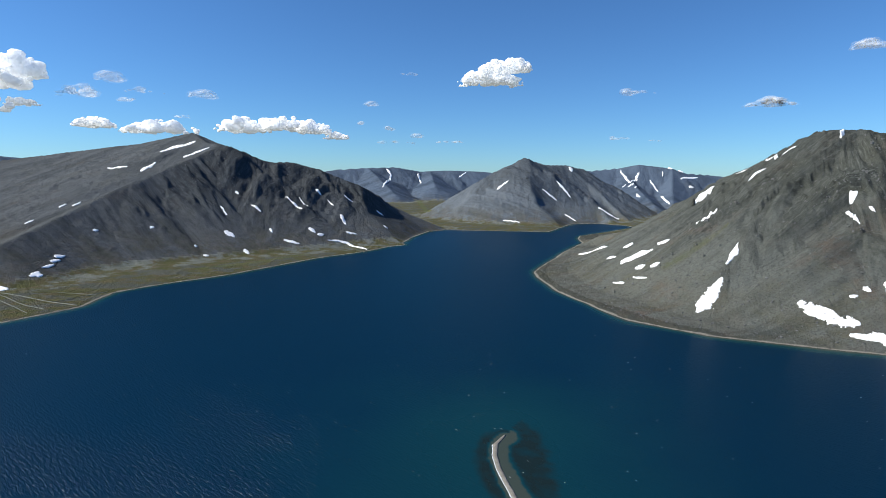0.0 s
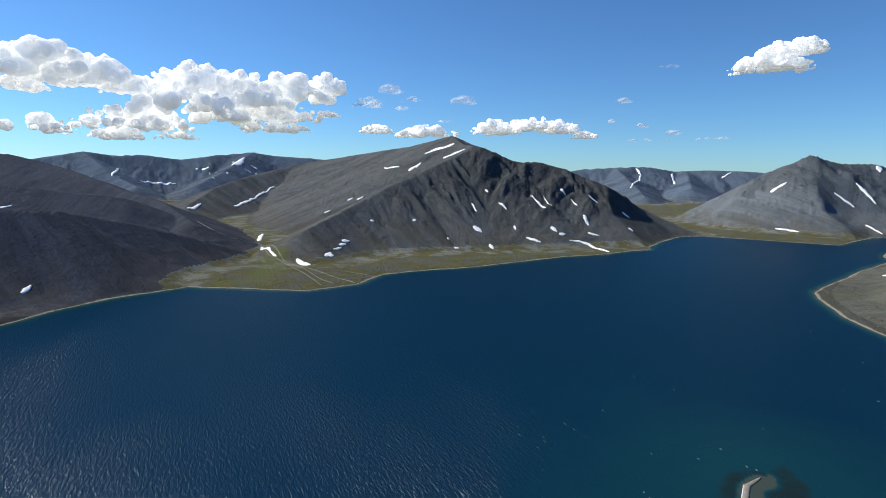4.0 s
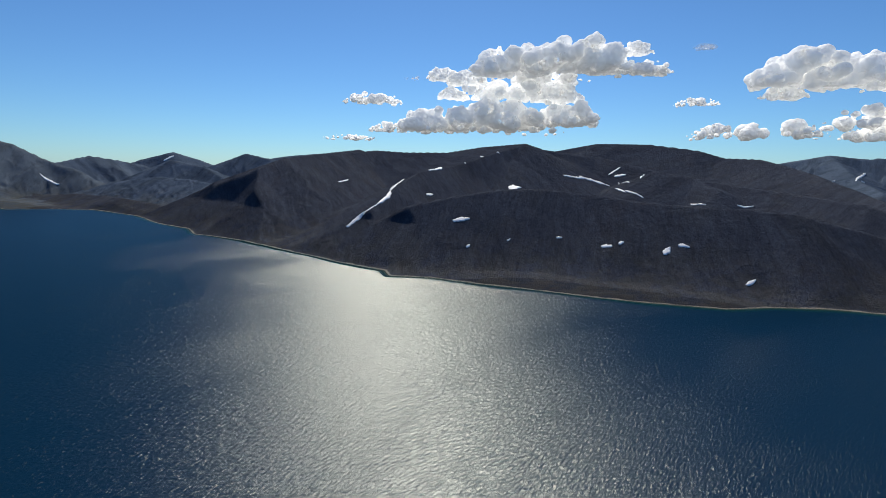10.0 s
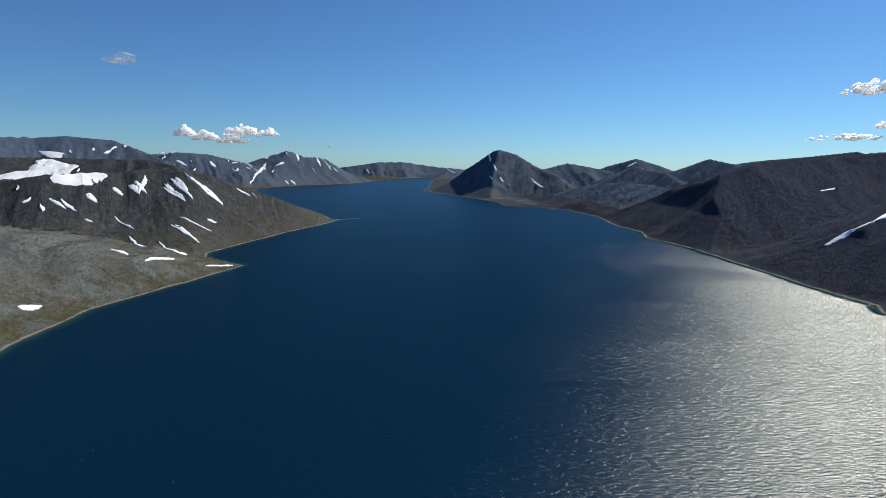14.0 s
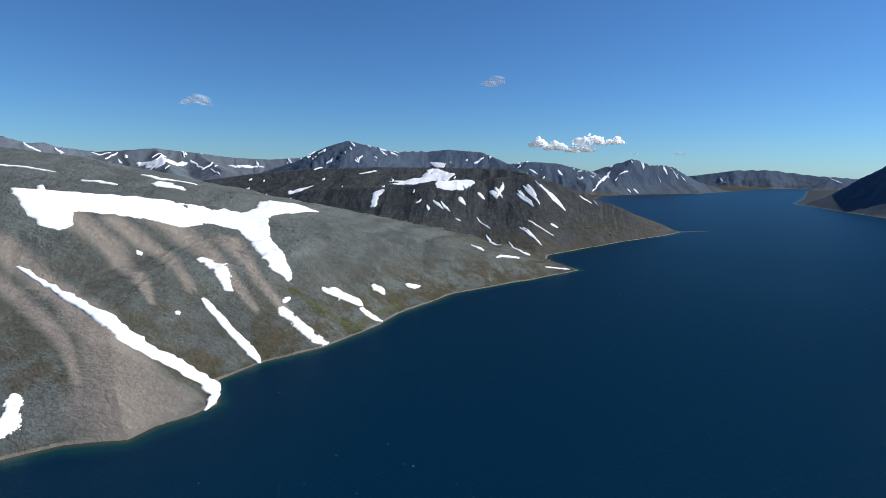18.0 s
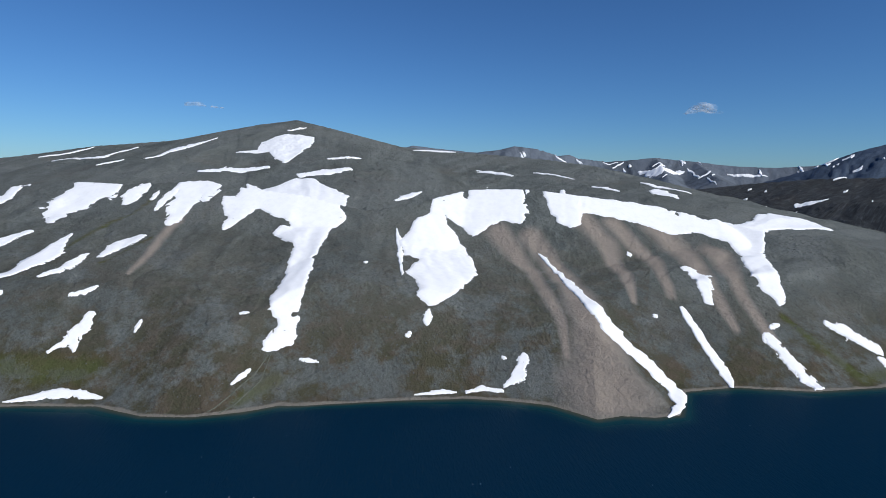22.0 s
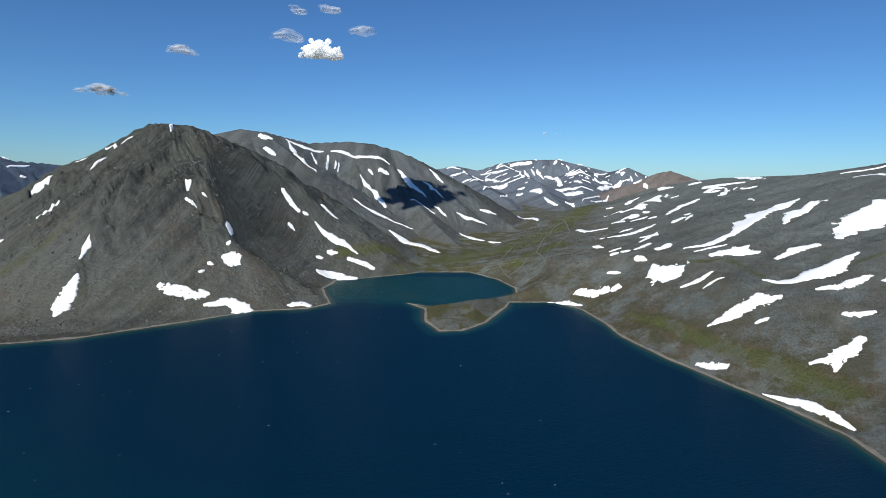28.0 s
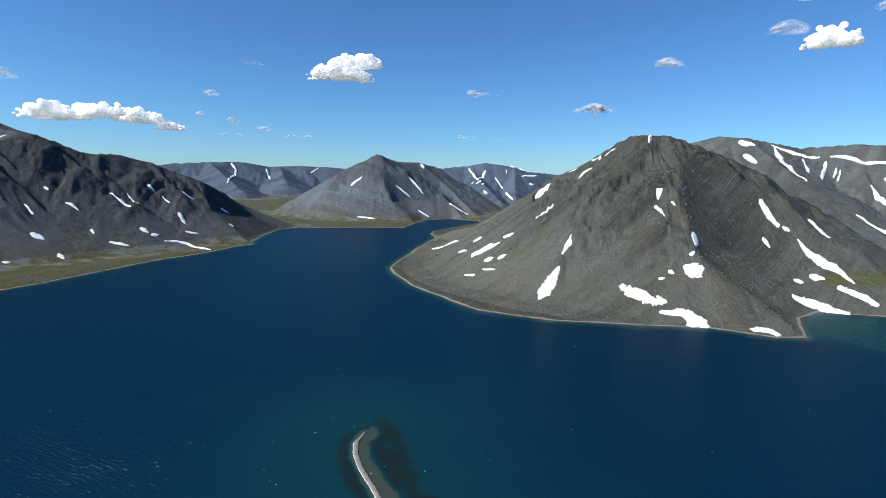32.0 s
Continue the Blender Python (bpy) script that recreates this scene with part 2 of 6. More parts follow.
SHORE_EAST = [(124, 1143), (127.3, 1310), (130.3, 1366), (133.6, 1388), (134.5, 1541), (138.7, 1808), (142.2, 2147), (141.6, 2600), (141.2, 4400), (143, 4350), (145.1, 3920), (150.1, 2853), (156.1, 2544), (159.1, 2281), (161, 1700), (158, 1250), (153.5, 1060), (151.4, 987), (153, 910), (156.4, 816), (160.5, 718), (164, 645), (164.2, 616), (162.9, 584), (160.8, 557), (163.3, 521), (167.5, 478), (174.2, 427), (180.2, 366), (182, 339), (188.2, 300), (194.3, 280), (198.7, 263), (198.9, 255), (199.3, 235), (201.2, 229), (204.7, 224), (207.1, 217), (212.1, 225), (217.7, 227)]
SHORE_NORTH = [(221.7, 228), (227.8, 225), (236, 224), (242.4, 227), (246.1, 224), (250.8, 227), (255.3, 237), (258.4, 257), (263.4, 274), (267.7, 285), (273.4, 311), (278.4, 347), (279.8, 373), (282.4, 410), (285.1, 427), (289.9, 418), (290.4, 400), (292.5, 358), (295, 336), (297.8, 332), (299.2, 355), (299.4, 389), (301.2, 408), (298.9, 399), (293.8, 411), (289.5, 451), (289.6, 474), (291.5, 511), (294.5, 545), (300, 540), (302.5, 524), (308.5, 499), (310, 468), (309.4, 410), (311.9, 398), (317.4, 398), (325.4, 381), (332.7, 375), (337.4, 384), (340.5, 392)]
SHORE_WEST = [(343.9, 423), (347.7, 479), (349.9, 545), (350.3, 570), (347.7, 705), (347, 746), (345.3, 853), (345.9, 906), (345.6, 952), (343.7, 1013), (340.4, 1157)]
SHORE = SHORE_SOUTH + SHORE_EAST + SHORE_NORTH + SHORE_WEST

RIDGES = []


def ridge(mountain, slope, *crest):
    RIDGES.append((mountain, slope, crest))


ridge("pyramid", 0.62, (-37.9, 640, 146.2), (-35.3, 635, 146.5), (-33.2, 660, 137.1), (-29.7, 690, 114.7), (-26.2, 720, 88.9), (-22.8, 760, 58.6), (-19.7, 800, 29.1), (-16.2, 850, 11.9))
ridge("pyramid", 0.62, (-35.3, 635, 146.5), (-32.8, 570, 101.1), (-30, 510, 63.7), (-28.2, 465, 35.2))
ridge("pyramid", 0.62, (-37.9, 640, 146.2), (-42.1, 655, 128.2), (-46.9, 665, 95.6), (-51.1, 660, 60.4), (-54.7, 640, 26.5), (-56.8, 600, 0.5))
ridge("pyramid", 0.62, (-39.2, 600, 105.6), (-44.1, 530, 50.7), (-47.3, 470, 22.3))
ridge("whaleback", 0.55, (-36.8, 1000, 147.4), (-42.1, 1000, 171.4), (-44.4, 1000, 166.9), (-48.5, 1050, 153.1), (-52.5, 1080, 159.5), (-55.2, 1080, 155.6), (-58, 1060, 141.4), (-60.1, 1050, 124.3), (-62.8, 1030, 92.4), (-65.9, 990, 52.8), (-68.8, 940, 23.2), (-71.1, 860, 9.1))
ridge("whaleback", 0.5, (-44.4, 1000, 166.9), (-48.1, 900, 110.9), (-51.7, 800, 53.9), (-55.9, 680, 7.4))
ridge("whaleback", 0.5, (-55.2, 1080, 155.6), (-58.2, 940, 77.5), (-62.1, 800, 20.8), (-64.3, 700, 5.5))
ridge("cone", 0.6, (-8.5, 1360, 148.3), (-5.7, 1340, 115.9), (-2.8, 1310, 77.2), (-0.7, 1290, 47.6))
ridge("cone", 0.6, (-8.5, 1360, 148.3), (-8.7, 1260, 79.3), (-9.1, 1160, 27.1))
ridge("cone", 0.6, (-8.5, 1360, 148.3), (-10.7, 1410, 131.7), (-12.7, 1460, 133), (-14.6, 1520, 122.4))
ridge("cone", 0.6, (-12.7, 1460, 133), (-15.6, 1400, 78.8), (-17.6, 1330, 34.1), (-19, 1270, 8.8))
ridge("head_range", 0.5, (-14.7, 1900, 122.3), (-17.7, 1950, 132.9), (-19.8, 1950, 146.2), (-22.9, 1950, 133.2), (-24.2, 1950, 116.7), (-26.5, 2000, 111.9), (-28.3, 2000, 103.1))
ridge("head_range", 0.5, (-18.2, 1950, 132.9), (-19.9, 1750, 66.6), (-21.6, 1560, 25.5))
ridge("head_range", 0.5, (-22.9, 1950, 133.2), (-23, 1750, 59.7), (-23.4, 1560, 11.8))
ridge("far_south_range", 0.4, (13.1, 2500, 113), (10.9, 2500, 129.1), (7.9, 2550, 138.7), (5, 2600, 143.3), (2.6, 2700, 126.5), (-0.4, 2700, 133.1), (-3.9, 2700, 128.8), (-6.9, 2700, 115.8))
ridge("far_south_range", 0.4, (7.9, 2550, 138.7), (6.2, 2200, 70.7), (5, 1950, 33.9))
ridge("far_south_range", 0.4, (1.4, 2700, 126.9), (0.8, 2200, 60.7))
ridge("great", 0.5, (24.6, 1150, 179.7), (23.5, 1050, 157), (22, 1000, 151.3), (20.2, 990, 138.4), (17.5, 980, 122.7), (15.4, 1000, 123.7), (13.1, 1000, 113.2), (9.7, 980, 89.6), (5.6, 950, 60.8), (2.6, 920, 43), (0.8, 890, 32.8))
ridge("great", 0.5, (22, 1000, 151.3), (26.3, 900, 114.4), (30.1, 830, 87.9), (34.9, 750, 56.9), (37.4, 700, 43.2), (39.7, 650, 34.3))
ridge("great", 0.42, (24.6, 1150, 179.7), (28.9, 1350, 166.4), (32, 1450, 158.4), (35.4, 1550, 146.4))
ridge("great", 0.4, (34.6, 1500, 147.7), (38.1, 1600, 134.6), (40.4, 1650, 122.8), (45, 1500, 90.4), (48.3, 1350, 63.8), (51, 1150, 33.2), (50.5, 980, 20.8))
ridge("blue_range", 0.42, (65, 2500, 116), (62.1, 2500, 140.3), (59, 2500, 168.4), (56.7, 2500, 155.5), (54.3, 2550, 164.2), (51.3, 2550, 148.3), (48.7, 2550, 165.7), (44.9, 2600, 186.3), (42.7, 2600, 173.1), (39.3, 2600, 165.7), (34.6, 2600, 142.9))
ridge("blue_range", 0.42, (59, 2500, 168.4), (56.8, 2150, 80.9), (55, 1900, 48.2))
ridge("blue_range", 0.42, (44.9, 2600, 186.3), (47.7, 2200, 95.3), (49.9, 1950, 57))
ridge("dark", 0.55, (45.3, 660, 4.0), (47.1, 650, 14.5), (50.8, 640, 29.5), (55.9, 625, 48.0), (61.2, 600, 62.7), (65.1, 600, 65.5), (69.7, 600, 65.3), (74.4, 610, 67.3), (78.6, 630, 72.6), (84.6, 650, 76.7), (88.2, 640, 75.3), (92.8, 620, 68), (97.9, 610, 56.2), (101.6, 600, 42.6))
ridge("dark", 0.5, (104.7, 600, 31.8), (101.6, 650, 50.5), (99.4, 720, 71.9), (96.7, 830, 93.2), (92.8, 920, 103.6), (89, 1000, 127.3), (85.8, 1060, 147.3), (84.1, 1100, 138.7), (78.7, 1100, 125.9), (72.8, 1000, 99.7), (66.9, 850, 75.4))
ridge("dark", 0.42, (85.8, 1060, 147.3), (90.5, 1150, 142.3), (93.9, 1200, 131.6), (98.2, 1250, 131.8), (101.4, 1300, 136.1), (104.4, 1250, 128.1), (106.8, 1150, 122.4), (110.9, 1000, 108.6), (114.3, 930, 85.4), (116.8, 880, 64))
ridge("dark", 0.45, (103, 1350, 139), (107.1, 1250, 124.5), (110.7, 1150, 111.9), (114.2, 1080, 86.7), (118.3, 1020, 60.2), (122.9, 1000, 35), (126.8, 1020, 30.7))
ridge("dark", 0.42, (84.7, 1600, 142.9), (82.3, 1600, 153.9), (78.7, 1600, 173.5), (74, 1600, 172.2), (69.4, 1550, 154.2), (67, 1500, 133.6), (64.2, 1450, 130.4), (62, 1350, 114.4), (59.8, 1250, 97.1), (56.1, 1050, 67.9), (53, 900, 53), (50.5, 720, 37.3))
ridge("dark", 0.4, (72.8, 950, 99.7), (66.9, 900, 83.1), (61.3, 850, 73.3), (56, 800, 64.1))
ridge("dark", 0.35, (132.1, 1700, 8.5), (128.5, 1550, 21.5), (125.5, 1350, 23.3), (122.5, 1200, 18.4), (120.7, 1080, 9.6))
ridge("dark_cone", 0.6, (135.1, 1950, 167.1), (136.9, 1900, 122.7), (139.3, 1850, 64.2), (141.6, 1800, 21.9))
ridge("dark_cone", 0.6, (135.1, 1950, 167.1), (132.8, 1950, 145.7), (130.4, 1900, 99.2), (128.6, 1850, 77.3))
ridge("dark_cone", 0.6, (135.1, 1950, 167.1), (135.4, 1780, 67.3), (135.1, 1640, 10.5))
ridge("east_range", 0.5, (130.4, 1950, 87.1), (127.4, 2050, 115.6), (125, 2100, 102.3), (123.3, 2100, 90.6))
ridge("east_range", 0.5, (125.6, 2700, 72.1), (123.3, 2700, 112.6), (120.7, 2700, 147.3), (118.7, 2700, 118.8), (116.9, 2700, 87.8))
ridge("east_range", 0.5, (124.4, 1900, 55.7), (120.9, 1900, 108.2), (118.1, 1850, 89.1), (116.3, 1700, 53.6))
ridge("east_range", 0.5, (117.5, 2400, 88.7), (114.3, 2400, 140.8), (111.5, 2300, 115.9), (108.9, 2200, 89.6))
ridge("east_range", 0.4, (115.3, 2600, 94.8), (110.5, 2600, 136.2), (107, 2600, 152.7), (103.6, 2600, 151.7))
ridge("east_range", 0.38, (128.5, 1650, 20.7), (125.6, 1600, 48.6), (122.3, 1550, 62.7), (119.1, 1450, 58.4), (116.1, 1300, 48.3))
ridge("snow_range", 0.5, (160.8, 2700, 86), (159.1, 2750, 117.5), (156.1, 2800, 165.4), (154.4, 2800, 155.2), (152, 2900, 158.7), (149, 3000, 122.7), (146.6, 3200, 83.1), (144.8, 3400, 34.5))
ridge("snow_range", 0.5, (156.1, 2800, 165.4), (156.7, 2620, 61.7))
ridge("snow_range", 0.5, (152, 2900, 158.7), (150.8, 2750, 48.9))
ridge("snow_range", 0.45, (171.9, 2600, 93.5), (168.7, 2600, 130.9), (166.5, 2600, 142.8), (163.7, 2600, 137.1), (161.4, 2600, 112.5), (159.1, 2650, 87.2))
ridge("lake_end_range", 0.4, (151.4, 4500, 71.6), (147.2, 4500, 121.9), (144.3, 4600, 125.2), (140.7, 4700, 86.2), (138.4, 4800, 74), (135.1, 4800, 58.9))
ridge("lake_end_range", 0.4, (144.8, 4300, 26.1), (142.5, 4300, 59.4), (140.5, 4350, 87.5), (138.4, 4400, 71.7), (136.2, 4400, 47.8))
ridge("fluted", 0.55, (-167.5, 900, 51.8), (-171.1, 860, 68), (-175.2, 830, 73.4), (-179.4, 800, 73.7), (177.1, 800, 82.7), (171.4, 830, 86.1), (166.6, 850, 94.5), (164, 860, 84.5), (161, 880, 68.8), (157.6, 910, 39), (154.4, 930, 22.3), (152, 960, 6))
ridge("fluted", 0.35, (-160.4, 1150, 72.9), (-164.5, 1150, 85.4), (-169.8, 1100, 97.5), (-175.2, 1050, 102.2), (177.2, 1050, 104), (169.3, 1000, 103.6), (166.6, 900, 95.1))
ridge("fluted_back", 0.5, (-159.3, 1700, 45.8), (-164.5, 1650, 68.9), (-169.2, 1600, 117.5), (-172.8, 1600, 164.7), (-174.6, 1600, 181.6), (-176.9, 1600, 166.1), (-179.3, 1650, 152), (177.2, 1700, 156.2), (174.9, 1700, 163.5), (171.6, 1700, 157.2), (169.4, 1650, 130.1), (167.2, 1600, 101.9))
ridge("plateau", 0.62, (-162.2, 440, 69.9), (-155.5, 430, 78.2), (-148.6, 420, 84.1), (-144.1, 420, 86.9), (-138.1, 420, 85.6), (-133.1, 400, 77.2), (-127.2, 395, 70.6), (-120.5, 420, 80.6), (-114, 450, 85.5), (-111.7, 470, 89.4), (-104.9, 500, 85.5), (-100.7, 540, 86.6), (-95.7, 590, 79.5), (-90.6, 640, 69.2))
ridge("plateau", 0.6, (-145.6, 420, 84.4), (-150.6, 440, 79.3), (-157, 450, 72), (-162.7, 450, 66.4), (-167.5, 440, 59.9), (-171.7, 450, 61.1), (-175.3, 455, 52.5), (-179.6, 465, 39.4), (176.2, 480, 26), (172.1, 500, 15.8), (168.2, 520, 10.6))
ridge("plateau", 0.24, (-126.4, 800, 142.6), (-123.4, 830, 161.2), (-120.4, 850, 172.1), (-117.5, 850, 165.2), (-114, 830, 145.7), (-109.4, 850, 136.5), (-102.9, 900, 126.8), (-97.3, 950, 110.5), (-93, 1000, 100.3), (-88.3, 1050, 90.5))
ridge("plateau", 0.22, (-126.4, 800, 142.6), (-129.3, 780, 135), (-135.1, 750, 127.7), (-140.7, 720, 122.3), (-145.9, 690, 116.6), (-150.8, 660, 109.1), (-154.9, 600, 95.7))
ridge("plateau", 0.45, (-84.5, 900, 73), (-82.7, 800, 63), (-81.5, 720, 47.7), (-82.1, 640, 33.4), (-84, 560, 24.1))
ridge("plateau", 0.4, (-92.2, 950, 94.1), (-89.3, 850, 76.1), (-87.5, 740, 47.7), (-86.4, 650, 26.3))
ridge("plateau", 0.35, (-100.9, 380, 32.3), (-93.7, 440, 23.4), (-87.6, 490, 15.7), (-82.8, 480, 9))
ridge("plateau", 0.35, (-80.9, 1400, 44.5), (-83.7, 1500, 72.7), (-86.4, 1500, 89), (-89.5, 1350, 100.7), (-93, 1200, 105.3), (-96.4, 1100, 108.9))
ridge("snow_peaks", 0.5, (-130, 1700, 159.7), (-132.2, 1700, 179.8), (-135, 1700, 170.2), (-139, 1700, 161), (-141.4, 1700, 171), (-142.8, 1700, 182.2), (-144.9, 1700, 174.7), (-147.3, 1750, 154.9), (-148.5, 1800, 158.9), (-149.4, 1800, 148.3), (-152, 1900, 140.6), (-156.7, 1900, 156), (-160.2, 1900, 143.8), (-163.5, 1900, 131.8), (-166.8, 1900, 127.5), (-169.4, 1900, 133.8), (-172.4, 1900, 143.6))
ridge("snow_peaks", 0.5, (-156.7, 1900, 156), (-158, 1650, 92.3))
ridge("snow_peaks", 0.5, (-160.2, 1900, 143.8), (-162.5, 1650, 91.2))
ridge("valley_range", 0.45, (-60.7, 2600, 113.8), (-62.5, 2600, 128.5), (-64, 2650, 138.4), (-66.1, 2650, 118.3), (-68.4, 2700, 156.6), (-70.8, 2700, 175), (-74.4, 2700, 180.2), (-76.7, 2700, 154.2), (-79.6, 2700, 123.3), (-81.3, 2600, 141.9), (-83, 2600, 104))
ridge("valley_range", 0.42, (-68.4, 2700, 156.6), (-70.8, 2200, 95.6), (-72.5, 1900, 77.5), (-73.9, 1650, 38.5), (-75.1, 1450, 21))
ridge("valley_range", 0.42, (-64.3, 2500, 116), (-66.7, 2000, 62.5), (-69.1, 1600, 29.5), (-70.9, 1350, 5.9))
ridge("valley_range", 0.42, (-76.7, 2700, 154.2), (-76.8, 2100, 77.9), (-77.1, 1650, 32))
ridge("red_hill", 0.45, (-82.5, 2000, 82.8), (-84.1, 2000, 115.7), (-85.2, 2000, 124.1), (-86.6, 2000, 107.1), (-88.5, 1900, 83.8))

# ---- land ----


def spot(bearing, distance):
    a = np.radians(bearing)
    return -np.sin(a) * distance, np.cos(a) * distance


def lattice(ix, iy, seed):
    n = (ix.astype(np.int64) * 374761393 + iy.astype(np.int64) * 668265263 + seed * 982451653) & 0xFFFFFFFF
    n = ((n ^ (n >> 13)) * 1274126177) & 0xFFFFFFFF
    return ((n ^ (n >> 16)) & 0xFFFF) / 65535.0


def value_noise(x, y, seed=0):
    """Smooth noise from 0 to 1 with cells of 1."""
    ix, iy = np.floor(x), np.floor(y)
    fx, fy = x - ix, y - iy
    fx, fy = fx * fx * (3 - 2 * fx), fy * fy * (3 - 2 * fy)
    a, b = lattice(ix, iy, seed), lattice(ix + 1, iy, seed)
    c, d = lattice(ix, iy + 1, seed), lattice(ix + 1, iy + 1, seed)
    return (a + (b - a) * fx) * (1 - fy) + (c + (d - c) * fx) * fy


def layers(x, y, seed, octaves=4, gain=0.5):
    total, amp, norm = 0.0, 1.0, 0.0
    for k in range(octaves):
        total = total + amp * value_noise(x * 2 ** k + 17.3 * k, y * 2 ** k - 9.1 * k, seed + k)
        norm += amp
        amp *= gain
    return total / norm


def along(px, py, ax, ay, bx, by):
    """Share of the way from a to b nearest to each point, and the distance to it."""
    ux, uy = bx - ax, by - ay
    s = np.clip(((px - ax) * ux + (py - ay) * uy) / (ux * ux + uy * uy), 0, 1)
    return s, np.hypot(px - ax - s * ux, py - ay - s * uy)


def within(px, py, xs, ys):
    """Distance from a closed outline: below 0 inside it, above 0 outside."""
    best, inside = np.full(px.shape, 1e9), np.zeros(px.shape, bool)
    for ax, ay, bx, by in zip(xs, ys, np.roll(xs, -1), np.roll(ys, -1)):
        _, d = along(px, py, ax, ay, bx, by)
        best = np.minimum(best, d)
        with np.errstate(divide="ignore", invalid="ignore"):
            inside ^= ((ay > py) != (by > py)) & (px < (bx - ax) * (py - ay) / (by - ay) + ax)
    return np.where(inside, -best, best)


def inland(px, py):
    """Distance from the shore: above 0 on land, below 0 in the lake."""
    xs, ys = spot(np.array([a for a, _ in SHORE], float), np.array([d for _, d in SHORE], float))
    wx = px + 5.0 * (layers(px / 38, py / 38, 71, 3) - 0.5)
    wy = py + 5.0 * (layers(px / 38, py / 38, 81, 3) - 0.5)
    return within(wx, wy, xs, ys)


RELIEF = {"plateau": 0.3, "fluted": 0.45, "great": 0.7, "pyramid": 0.85, "dark": 0.25}
STRAIGHT = ("great", "pyramid", "whaleback", "cone", "fluted")


def beyond(a0, d0, a1, d1, soft):
    """A share that grows from 0 to 1 across the line between two places, towards the right of the way along it."""
    (x0, y0), (x1, y1) = spot(a0, d0), spot(a1, d1)
    length = math.hypot(x1 - x0, y1 - y0)
    return lambda x, y: np.clip(0.5 - ((x1 - x0) * (y - y0) - (y1 - y0) * (x - x0)) / length / soft, 0, 1)


# bare rock: where, depth and pitch of the ribs, the heights between which they come out of the scree
CRAGS = {
    "great": (beyond(39.7, 650, 22, 1000, 40), 9.5, 30.0, 26, 75),
    "pyramid": (lambda x, y: np.ones(x.shape), 11.0, 20.0, 22, 85),
    "fluted": (lambda x, y: np.ones(x.shape), 2.6, 30.0, 12, 45),
    "cone": (lambda x, y: np.ones(x.shape), 6.0, 42.0, 60, 135),
}
NAMES = sorted({m for m, _, _ in RIDGES})


